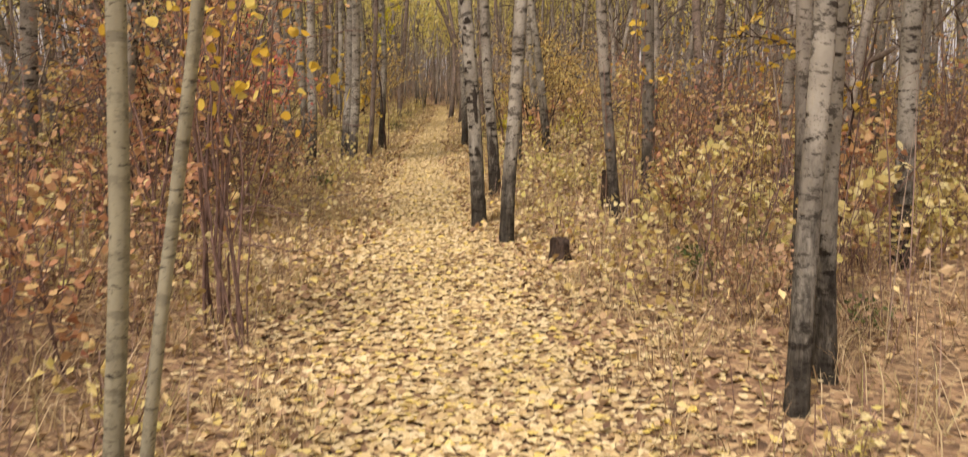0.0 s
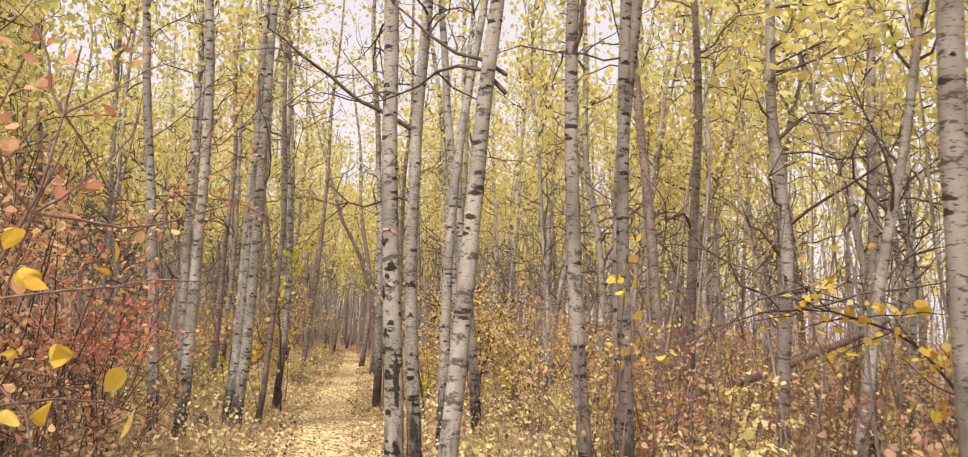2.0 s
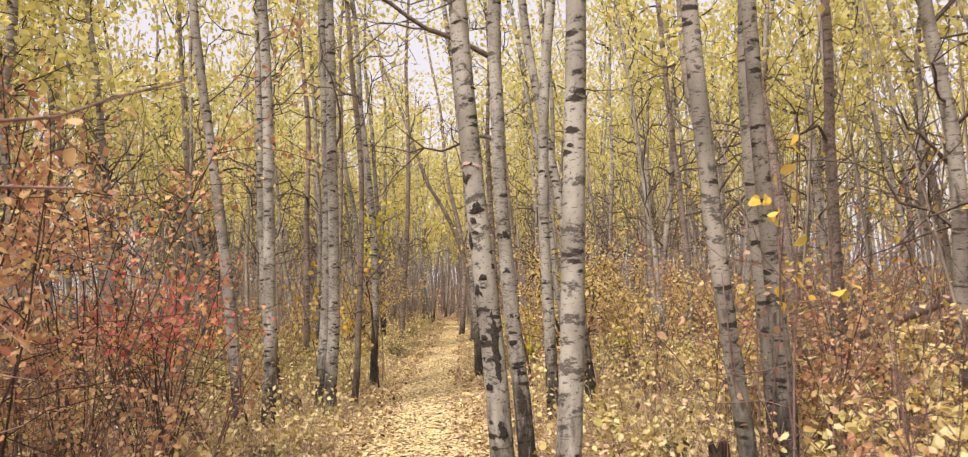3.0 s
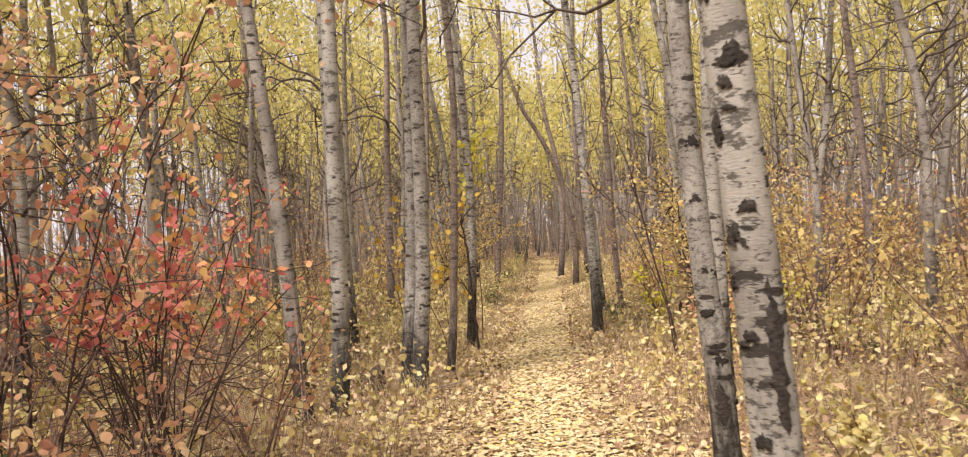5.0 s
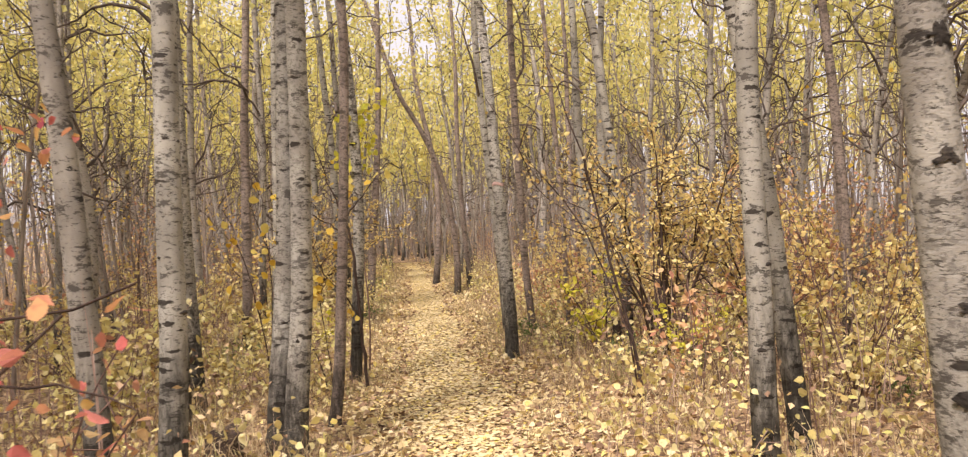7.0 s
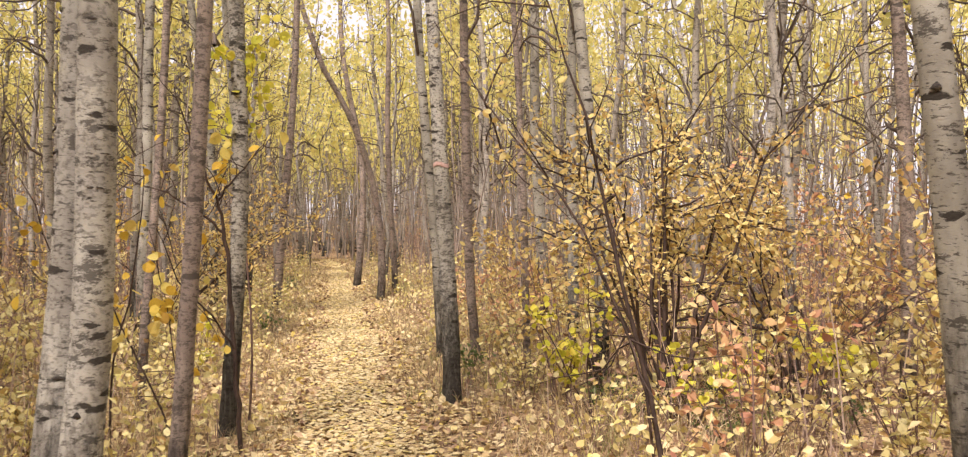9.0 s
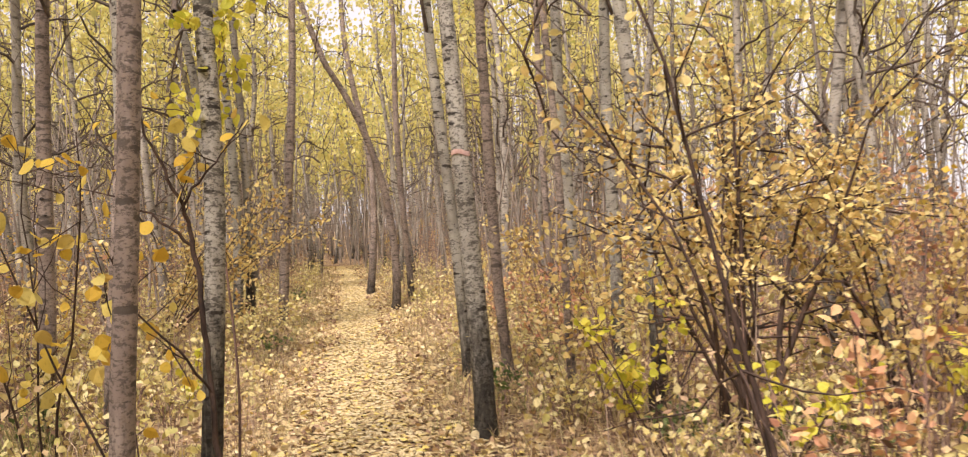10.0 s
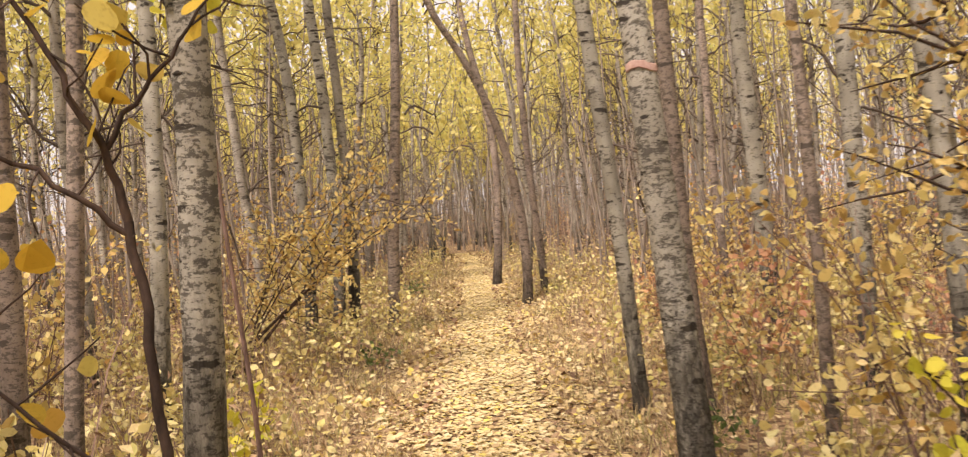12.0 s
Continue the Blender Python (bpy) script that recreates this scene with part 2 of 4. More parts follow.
def part(name, mesh, material, parent=None, label=""):
    """One mesh object under a thing or under a part."""
    if isinstance(mesh, bmesh.types.BMesh):
        me = bpy.data.meshes.new(name)
        mesh.to_mesh(me)
        mesh.free()
        mesh = me
    if not mesh.materials:
        mesh.materials.append(material)
    ob = new(name, mesh)
    if parent:
        ob.parent = parent
    return tagged(ob, label)


OUTLINES = {
    4: [(0, -0.5), (0.42, 0.0), (0, 0.55), (-0.42, 0.0)],
    6: [(0, -0.5), (0.40, -0.28), (0.46, 0.08), (0, 0.58), (-0.46, 0.08), (-0.40, -0.28)],
    12: [(0, -0.46), (0.22, -0.43), (0.40, -0.28), (0.48, -0.06), (0.43, 0.16), (0.24, 0.38), (0, 0.58), (-0.24, 0.38), (-0.43, 0.16), (-0.48, -0.06), (-0.40, -0.28), (-0.22, -0.43)],
    8: [(0, -0.48), (0.30, -0.40), (0.48, -0.10), (0.36, 0.24), (0, 0.58), (-0.36, 0.24), (-0.48, -0.10), (-0.30, -0.40)],
}


def unit(v):
    return v / np.maximum(np.linalg.norm(v, axis=-1, keepdims=True), 1e-9)


def leaf_mesh(name, centres, size, up=0.0, sides=4, curl=0.35, spread=0.35, slim=1.0):
    """Many small leaves round the given centres; up: how far they lie flat."""
    c = np.asarray(centres, float)
    n = len(c)
    normal = unit(rng.normal(size=(n, 3)))
    normal = unit(normal * (1 - up) + np.array((0, 0, 1.0)) * up)
    a = unit(np.cross(normal, unit(rng.normal(size=(n, 3)))))
    b = np.cross(normal, a)
    s = size * (1 + spread * rng.uniform(-1, 1, n))[:, None, None]
    t = np.array(OUTLINES[sides], float)
    u, v = t[:, 0] * slim, t[:, 1]
    w = curl * (u ** 2 * rng.uniform(-0.4, 1.6, n)[:, None] + v ** 2 * rng.uniform(-0.8, 0.8, n)[:, None])
    verts = c[:, None] + s * (u[None, :, None] * a[:, None] + v[None, :, None] * b[:, None] + w[:, :, None] * normal[:, None])
    return mesh_from(name, verts.reshape(-1, 3), np.arange(n * sides), np.full(n, sides))


def tube_mesh(name, paths, sides=6, smooth=True):
    """Tapered round rods along paths of (places, radii), joined."""
    vs, ls, count = [], [], 0
    ang = np.linspace(0, 2 * np.pi, sides, endpoint=False)
    for pts, rad in paths:
        pts, rad = np.asarray(pts, float), np.asarray(rad, float)
        tan = unit(np.gradient(pts, axis=0))
        if np.abs(tan[:, 2]).mean() > 0.7:
            ref = np.tile(np.array([[1.0, 0, 0]]), (len(pts), 1))
        else:
            ref = np.tile(np.array([[0, 0, 1.0]]), (len(pts), 1))
        e1 = unit(np.cross(tan, ref))
        e2 = np.cross(tan, e1)
        ring = pts[:, None] + rad[:, None, None] * (np.cos(ang)[None, :, None] * e1[:, None] + np.sin(ang)[None, :, None] * e2[:, None])
        vs.append(ring.reshape(-1, 3))
        i, j = np.meshgrid(np.arange(len(pts) - 1), np.arange(sides), indexing="ij")
        k = (j + 1) % sides
        quad = np.stack((i * sides + j, (i + 1) * sides + j, (i + 1) * sides + k, i * sides + k), -1).reshape(-1, 4)
        ls.append(quad + count)
        count += len(pts) * sides
    quads = np.concatenate(ls)
    return mesh_from(name, np.concatenate(vs), quads.ravel(), np.full(len(quads), 4), smooth)


def wander(start, way, length, steps, wobble, lift=0.0, r0=0.02, r1=0.004):
    """A crooked path that sets out along way."""
    p, d = np.array(start, float), unit(np.array(way, float))
    pts = [p.copy()]
    for _ in range(steps):
        d = unit(d + rng.normal(size=3) * wobble + np.array((0, 0, lift)))
        p = p + d * length / steps
        pts.append(p.copy())
    return np.array(pts), np.linspace(r0, r1, steps + 1)


# ---- the way and the ground ----
def way_x(y):
    """The middle of the trodden way."""
    return np.interp(y, (-20, 0, 3.3, 6.5, 12.3, 16.5, 21, 25, 29.5, 44, 50, 58, 70, 90), (0.2, 0.1, 0.0, -0.35, -0.85, -1.13, -1.27, -1.36, -1.5, -2.0, -2.6, -5, -11, -24))


def way_half(y):
    return np.interp(y, (0, 4, 8, 12, 30, 50, 80), (1.0, 0.95, 0.75, 0.66, 0.58, 0.5, 0.5)) * (1 + 0.13 * np.sin(np.asarray(y) * 1.15) + 0.09 * np.sin(np.asarray(y) * 2.6 + 1))


def ground_z(x, y):
    x, y = np.asarray(x, float), np.asarray(y, float)
    off = np.abs(x - way_x(y))
    rise = 0.05 * np.clip((off - way_half(y)) / 0.8, 0, 1)
    lumps = 0.03 * np.sin(x * 1.9 + 0.7 * np.sin(y * 1.3)) * np.sin(y * 1.55 + 0.5 * x) + 0.015 * np.sin(x * 5.1 + y * 2.2) * np.sin(y * 4.3 - x)
    return rise + lumps * np.clip(off / 1.2, 0.25, 1) - 0.02


def ground_sheet():
    near_x = np.arange(-12, 12.01, 0.16)
    near_y = np.arange(-8, 48.01, 0.16)
    far = np.array((14, 17, 22, 30, 45, 80, 160, 400, 1200))
    gx = np.concatenate((-far[::-1], near_x, far))
    gy = np.concatenate((-far[::-1], near_y, 48 + far - 11))
    xx, yy = np.meshgrid(gx, gy, indexing="ij")
    verts = np.stack((xx, yy, ground_z(xx, yy)), -1).reshape(-1, 3)
    nx, ny = len(gx), len(gy)
    i, j = np.meshgrid(np.arange(nx - 1), np.arange(ny - 1), indexing="ij")
    quads = np.stack((i * ny + j, (i + 1) * ny + j, (i + 1) * ny + j + 1, i * ny + j + 1), -1).reshape(-1, 4)
    return mesh_from("ground", verts, quads.ravel(), np.full(len(quads), 4), True)


tagged(part("ground", ground_sheet(), GROUND), "brown forest floor under a thick cover of fallen leaves", "ground", kind="structure")


# ---- trees ----
def trunk_mesh(radius, lean, bend, height, sides, step, flare=0.35, sway=0.0, lean_y=0.0, low=0.8):
    zs = np.concatenate((np.arange(-0.12, 4.6, step), np.arange(4.7, height, max(0.45, step)), [height]))
    zc = np.clip(zs, 0, 4.5)
    x = lean * zc + bend * zc ** 2 + (zs - zc) * (lean + 2 * bend * 4.5) * 0.6
    ph = rng.uniform(0, 6.3, 4)
    x = x + 0.018 * np.sin(zs * 1.3 + ph[0]) * np.clip(zs, 0, 1)
    y = 0.03 * np.sin(zs * 0.9 + ph[1]) * np.clip(zs, 0, 1) + lean_y * zc
    wind = sway * np.clip((zs - low) / 3, 0, 1)
    x = x + wind * (np.sin(zs * 0.62 + ph[2]) + 0.45 * np.sin(zs * 1.75 + ph[3]))
    y = y + wind * (np.sin(zs * 0.70 + ph[3]) + 0.40 * np.sin(zs * 1.60 + ph[0]))
    r = radius * (1.06 - 0.68 * np.clip(zs, 0, None) / height) * (1 + flare * np.exp(-np.clip(zs + 0.1, 0, None) / 0.12))
    ang = np.linspace(0, 2 * np.pi, sides, endpoint=False)
    rr = r[:, None] * (1 + 0.05 * np.sin(2 * ang[None] + zs[:, None] * 1.1 + ph[2]) + 0.025 * np.sin(3 * ang[None] - zs[:, None] * 5.3 + ph[3]) + 0.02 * rng.normal(size=(len(zs), sides)))
    rr = rr * (1 + 0.10 * np.exp(-np.clip(zs + 0.1, 0, None) / 0.15)[:, None] * np.sin(5 * ang + ph[1])[None])
    verts = np.stack((x[:, None] + rr * np.cos(ang), y[:, None] + rr * np.sin(ang), np.repeat(zs[:, None], sides, 1)), -1)
    n = len(zs)
    i, j = np.meshgrid(np.arange(n - 1), np.arange(sides), indexing="ij")
    k = (j + 1) % sides
    quads = np.stack((i * sides + j, i * sides + k, (i + 1) * sides + k, (i + 1) * sides + j), -1).reshape(-1, 4)
    me = mesh_from("trunk", verts.reshape(-1, 3), quads.ravel(), np.full(len(quads), 4), True)
    return me, (zs, x, y, r)


def branch_paths(count, z0, z1, reach, thick, twigs, steps=7, line=None):
    """Crooked limbs round a stem, each with a few twigs; gives the paths limb by limb and the twig ends."""
    limbs, ends = [], []
    for _ in range(count):
        z = rng.uniform(z0, z1)
        a = rng.uniform(0, 2 * np.pi)
        ln = reach * rng.uniform(0.5, 1.2) * (1.15 - 0.6 * (z - z0) / (z1 - z0 + 0.1))
        foot = (0, 0, z) if line is None else (np.interp(z, line[0], line[1]), np.interp(z, line[0], line[2]), z)
        pts, rad = wander(foot, (np.cos(a), np.sin(a), rng.uniform(0.1, 1.3)), ln, steps, 0.36, 0.05, thick * rng.uniform(0.5, 1.2), 0.004)
        own = [(pts, rad)]
        ends += list(pts[3:])
        for _ in range(twigs):
            q = pts[rng.integers(2, steps)]
            tp, tr = wander(q, rng.normal(size=3) + np.array((np.cos(a), np.sin(a), 0.6)), ln * rng.uniform(0.25, 0.65), 4, 0.38, 0.06, 0.008, 0.003)
            own.append((tp, tr))
            ends += list(tp[1:])
        limbs.append(own)
    return limbs, np.array(ends)


def clump_points(ends, count, radius):
    pick = ends[rng.integers(0, len(ends), count)]
    return pick + rng.normal(size=(count, 3)) * radius


TREE_KINDS = []
for i in range(5):
    limbs, tips = branch_paths(23, 2.1, 9.6, 1.6, 0.017, 4)
    tips = tips[tips[:, 2] > 4.4]
    TREE_KINDS.append((
        [tube_mesh("limb", own, 4) for own in limbs[::3]],
        leaf_mesh("crown", clump_points(tips, 480, 0.26), 0.08, 0.15, 4),
    ))
MID_KINDS = []
for i in range(9):
    stem, line = trunk_mesh(0.064 + 0.007 * (i % 3), rng.normal() * 0.05, rng.normal() * 0.008, rng.uniform(9.5, 11.5), 9, 0.25, sway=rng.uniform(0.06, 0.16))
    limbs, tips = branch_paths(26, 1.9, 9.2, 1.75, 0.023, 3, 6, line)
    tips = tips[tips[:, 2] > 4.4]
    MID_KINDS.append((stem, tube_mesh("branches", [p for own in limbs for p in own], 3), leaf_mesh("crown", clump_points(tips, 900, 0.24), 0.105, 0.15, 4)))
FAR_KINDS = []
for i in range(6):
    stem, line = trunk_mesh(0.072, rng.normal() * 0.05, rng.normal() * 0.006, 10.5, 5, 0.8, sway=rng.uniform(0.08, 0.2))
    limbs, tips = branch_paths(12, 1.9, 9.6, 1.7, 0.024, 1, 4, line)
    tips = tips[tips[:, 2] > 3.8]
    FAR_KINDS.append((stem, tube_mesh("branches", [p for own in limbs for p in own], 3), leaf_mesh("crown", clump_points(tips, 300, 0.34), 0.19, 0.15, 4)))


def knot_mesh(wide, high, deep):
    """A ragged eyebrow-shaped ridge of dark bark."""
    bm = bmesh.new()
    bmesh.ops.create_icosphere(bm, subdivisions=2, radius=1.0)
    for v in bm.verts:
        k = 1 + 0.45 * noise.noise(v.co * 2.6 + Vector((wide * 900, high * 700, 0)))
        arc = -0.35 * v.co.x ** 2
        v.co = Vector((v.co.x * wide * k, v.co.y * deep, (v.co.z * k * (1 - 0.6 * abs(v.co.x)) + arc) * high))
    me = bpy.data.meshes.new("knot")
    bm.to_mesh(me)
    bm.free()
    me.polygons.foreach_set("use_smooth", [True] * len(me.polygons))
    me.materials.append(KNOT)
    return me


KNOTS = [knot_mesh(0.032, 0.011, 0.006), knot_mesh(0.020, 0.014, 0.007), knot_mesh(0.040, 0.009, 0.006), knot_mesh(0.014, 0.008, 0.007), knot_mesh(0.026, 0.016, 0.006)]


def add_knots(trunk, line, count, low=0.3, high=3.6):
    zs, x, y, r = line
    for _ in range(count):
        z = rng.uniform(low, high)
        a = rng.uniform(0, 2 * np.pi)
        rad = np.interp(z, zs, r)
        ob = new("knot", KNOTS[rng.integers(0, 5)])
        ob.parent = trunk
        s = min(1.15, rad / 0.06) * rng.uniform(0.6, 1.1)
        ob.matrix_basis = Matrix.Translation((np.interp(z, zs, x) + rad * 0.985 * np.cos(a), np.interp(z, zs, y) + rad * 0.985 * np.sin(a), z)) @ Matrix.Rotation(a - np.pi / 2, 4, "Z") @ Matrix.Scale(s, 4)


WORDS = {BARK: "pale grey aspen with dark eye-shaped knots", BARK_DARK: "grey aspen with a rough dark furrowed foot", BARK_ROUGH: "grey aspen with dark flaking bark", BARK_BROWN: "slender brown-barked tree with few marks"}
ASPENS = []


def aspen(x, y, radius, lean=0.0, bend=0.0, bark=BARK, knots=6, height=10.5, lean_y=0.0, words=""):
    """One standing tree whose trunk is passed closely."""
    tree = new("aspen_tree")
    tree.location = (x, y, float(ground_z(x, y)))
    mesh, line = trunk_mesh(radius, lean, bend, height, 14, 0.09, sway=0.06, lean_y=lean_y, low=3.0)
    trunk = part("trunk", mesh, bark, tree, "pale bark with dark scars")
    add_knots(trunk, line, knots)
    kind = TREE_KINDS[rng.integers(0, len(TREE_KINDS))]
    shift = np.interp(5.0, line[0], line[1])
    turn = Matrix.Translation((shift, 4.5 * lean_y, 0.6)) @ Matrix.Rotation(rng.uniform(0, 6.28), 4, "Z")
    for limb_mesh in kind[0]:
        part("limb", limb_mesh, BRANCH, tree).matrix_basis = turn
    part("crown", kind[1], CANOPY, tree, "thin yellow-green autumn leaves").matrix_basis = turn
    tagged(tree, words or WORDS[bark] + ", standing in leaf litter", "tree", "aspens along the trail")
    ASPENS.append((x, y))
    return tree, trunk, line


# along the trail, from its start
aspen(-1.20, 2.72, 0.030, 0.06, 0.003, BARK_GREEN, 4, words="slim smooth grey-green aspen leaning over the trail edge")
aspen(-1.09, 2.66, 0.022, 0.155, -0.003, BARK_GREEN, 4, 8.5, words="thin crooked pale aspen among brown stems")
aspen(-3.13, 7.50, 0.072, 0.169, -0.012, BARK)
aspen(1.335, 3.68, 0.046, 0.0, 0.003, BARK, 6, words="slim pale aspen with a black foot beside a larger trunk")
aspen(1.60, 4.08, 0.055, -0.035, 0.001, BARK, 8, words="smooth pale aspen with one large dark knot")
aspen(1.98, 5.58, 0.054, -0.014, -0.002, BARK_DARK, 8)
aspen(3.18, 6.78, 0.074, -0.022, 0.0, BARK, 6)
burnt, burnt_trunk, burnt_line = aspen(-0.05, 8.97, 0.066, -0.057, 0.002, BARK, 12, words="white aspen with a long black scar and a dark furrowed foot")
aspen(0.20, 8.05, 0.058, 0.035, 0.0085, BARK, 7, words="smooth white aspen curving over, dark mossy foot")
twin, twin_trunk, twin_line = aspen(0.15, 11.38, 0.068, -0.087, 0.014, BARK_FOOT, 12, words="white aspen with many dark knots beside the trail")
aspen(1.27, 8.60, 0.052, -0.097, 0.006, BARK_DARK, 5)
aspen(1.90, 10.33, 0.064, -0.048, 0.010, BARK_DARK, 5)
aspen(1.72, 9.51, 0.058, -0.02, 0.0, BARK_DARK, 6)
aspen(3.46, 14.36, 0.075, -0.027, -0.014, BARK_BROWN, 3)
aspen(-2.69, 14.0, 0.074, 0.073, -0.013, BARK, 10)
aspen(-3.15, 15.95, 0.062, 0.009, -0.007, BARK, 4)
aspen(-2.40, 15.58, 0.077, 0.076, -0.006, BARK_FOOT, 10, words="white twin aspen with a black foot and many knots")
aspen(-2.26, 15.43, 0.079, 0.071, -0.007, BARK_FOOT, 12, words="white twin aspen with a black foot and many knots")
aspen(-2.10, 16.46, 0.044, 0.13, -0.022, BARK_BROWN, 3)
aspen(-2.10, 18.43, 0.058, 0.085, -0.022, BARK_ROUGH, 12, words="grey-white aspen with flaking dark fissures beside the trail")
aspen(-2.90, 13.74, 0.066, -0.076, -0.004, BARK_DARK, 4, words="smooth grey aspen bending away from the trail")
aspen(-2.55, 27.2, 0.072, 0.083, -0.002, BARK_BROWN, 4)
aspen(0.53, 14.04, 0.070, -0.045, 0.018, BARK, 9, words="smooth white aspen with a large black eye")
aspen(1.06, 14.83, 0.066, -0.106, -0.005, BARK, 5)
aspen(-3.31, 17.01, 0.073, -0.046, 0.005, BARK_ROUGH, 8)
wounded, wounded_trunk, wounded_line = aspen(-0.41, 19.45, 0.070, 0.0, -0.010, BARK_ROUGH, 10, lean_y=0.19, words="grey aspen with a pink wound band and a mossy foot")
aspen(-0.26, 21.95, 0.056, -0.082, 0.004, BARK, 6)
aspen(0.04, 21.26, 0.050, -0.085, 0.012, BARK_BROWN, 4)
aspen(0.36, 20.06, 0.033, -0.038, 0.0, BARK_BROWN, 2, 8.0, words="thin brown sapling trunk in the undergrowth")
aspen(1.13, 21.53, 0.059, -0.018, 0.006, BARK, 6)
aspen(1.10, 20.25, 0.064, 0.01, -0.022, BARK, 6)
aspen(1.48, 24.51, 0.082, -0.104, 0.013, BARK, 6)
aspen(1.55, 26.61, 0.053, -0.048, 0.004, BARK_BROWN, 3)
aspen(-3.50, 26.72, 0.074, 0.077, -0.029, BARK, 5)
aspen(-3.16, 26.67, 0.073, 0.093, -0.026, BARK, 5)
aspen(-3.00, 26.88, 0.067, 0.052, -0.013, BARK_DARK, 5)
aspen(-2.87, 19.26, 0.036, 0.056, 0.002, BARK_BROWN, 3)
aspen(-3.50, 21.83, 0.058, 0.058, -0.005, BARK, 5)
aspen(-0.78, 29.89, 0.075, 0.128, -0.0805, BARK_BROWN, 3, words="brown trunk arching over the trail")
aspen(-1.25, 34.14, 0.085, 0.163, -0.042, BARK_BROWN, 3, words="brown trunk arching over the trail")
aspen(-0.43, 30.96, 0.064, -0.058, 0.0045, BARK_BROWN, 3)
aspen(3.06, 18.43, 0.057, -0.007, -0.006, BARK_BROWN, 4)
aspen(-3.53, 20.05, 0.057, 0.054, -0.005, BARK_BROWN, 4)
aspen(-4.59, 8.95, 0.080, 0.107, 0.0, BARK_DARK, 4)
aspen(3.12, 12.25, 0.055, 0.02, -0.004, BARK_BROWN, 2)
aspen(5.52, 12.75, 0.065, -0.03, 0.004, BARK_DARK, 3)

# the forest behind
placed = list(ASPENS)


def free(x, y, gap):
    return all((x - a) ** 2 + (y - b) ** 2 > gap * gap for a, b in placed)


tries = mid_count = 0
far_trees = []
while tries < 30000 and (mid_count < 200 or len(far_trees) < 560):
    tries += 1
    # below y 3 the trees stand unseen round the start, added to close off light
    x, y = rng.uniform(-44, 44) * rng.uniform(0.35, 1), rng.uniform(-14, 95)
    off = abs(x - float(way_x(y)))
    clear = 3.5 if y < 24 else (2.4 if y < 32 else (1.2 if y < 46 else 0.5))
    if off < clear or (y < 4 and off < 4.5) or not free(x, y, 0.8 if off < 12 else 1.2):
        continue
    near = off < 11 and -2 < y < 42
    if near and mid_count >= 200 or not near and len(far_trees) >= 560:
        continue
    placed.append((x, y))
    tilt = Matrix.Rotation(rng.normal() * 0.06, 4, "X") @ Matrix.Rotation(rng.normal() * 0.075 - 0.02, 4, "Y")
    wide = rng.uniform(0.6, 1.1)
    grow = Matrix.Diagonal((wide, wide, rng.uniform(0.85, 1.12), 1))
    place = Matrix.Translation((x, y, float(ground_z(x, y)) - 0.03)) @ tilt @ Matrix.Rotation(rng.uniform(0, 6.28), 4, "Z") @ grow
    if not near:
        far_trees.append((FAR_KINDS[rng.integers(0, len(FAR_KINDS))], place))
        continue
    mid_count += 1
    tree = new("aspen_tree")
    tree.matrix_basis = place
    stem, twiggery, crown = MID_KINDS[rng.integers(0, len(MID_KINDS))]
    part("trunk", stem, BARK_FAR, tree)
    tagged(part("branch_mass", twiggery, BRANCH, tree), kind="stuff")
    tagged(part("crown", crown, CANOPY, tree), kind="stuff")
    tagged(tree, "slender grey aspen with a thin yellow-green crown in the forest", "tree", "aspens of the forest")


def join(name, pieces, materials):
    """One mesh of many placed meshes: pieces of (mesh, pose, material number)."""
    vs, ls, sz, mi, count = [], [], [], [], 0
    for me, m, number in pieces:
        co = np.empty(len(me.vertices) * 3, np.float32)
        me.vertices.foreach_get("co", co)
        lo = np.empty(len(me.loops), np.int32)
        me.loops.foreach_get("vertex_index", lo)
        tot = np.empty(len(me.polygons), np.int32)
        me.polygons.foreach_get("loop_total", tot)
        mat = np.array(m)
        vs.append(co.reshape(-1, 3) @ mat[:3, :3].T + mat[:3, 3])
        ls.append(lo + count)
        sz.append(tot)
        mi.append(np.full(len(tot), number, np.int32))
        count += len(me.vertices)
    me = mesh_from(name, np.concatenate(vs), np.concatenate(ls), np.concatenate(sz), True)
    me.polygons.foreach_set("material_index", np.concatenate(mi))
    for material in materials:
        me.materials.append(material)
    return me


for _ in range(230):
    y = rng.uniform(40, 92)
    x = float(way_x(y)) + rng.uniform(-9, 9)
    if abs(x - float(way_x(y))) > 0.6 and free(x, y, 0.5):
        lean = Matrix.Rotation(rng.normal() * 0.05, 4, "X") @ Matrix.Rotation(rng.normal() * 0.07, 4, "Y")
        wide = rng.uniform(0.5, 0.95)
        far_trees.append((FAR_KINDS[rng.integers(0, len(FAR_KINDS))], Matrix.Translation((x, y, float(ground_z(x, y)) - 0.03)) @ lean @ Matrix.Rotation(rng.uniform(0, 6.28), 4, "Z") @ Matrix.Diagonal((wide, wide, rng.uniform(0.75, 1.05), 1))))
pieces = [(me, place, i) for kind, place in far_trees for i, me in enumerate(kind)]
tagged(part("far_woods", join("far_woods", pieces, (BARK_FAR, BRANCH, CANOPY)), BARK_FAR), "distant grey aspen trunks under yellow-green crowns, some unseen behind the start", "woods", kind="stuff")


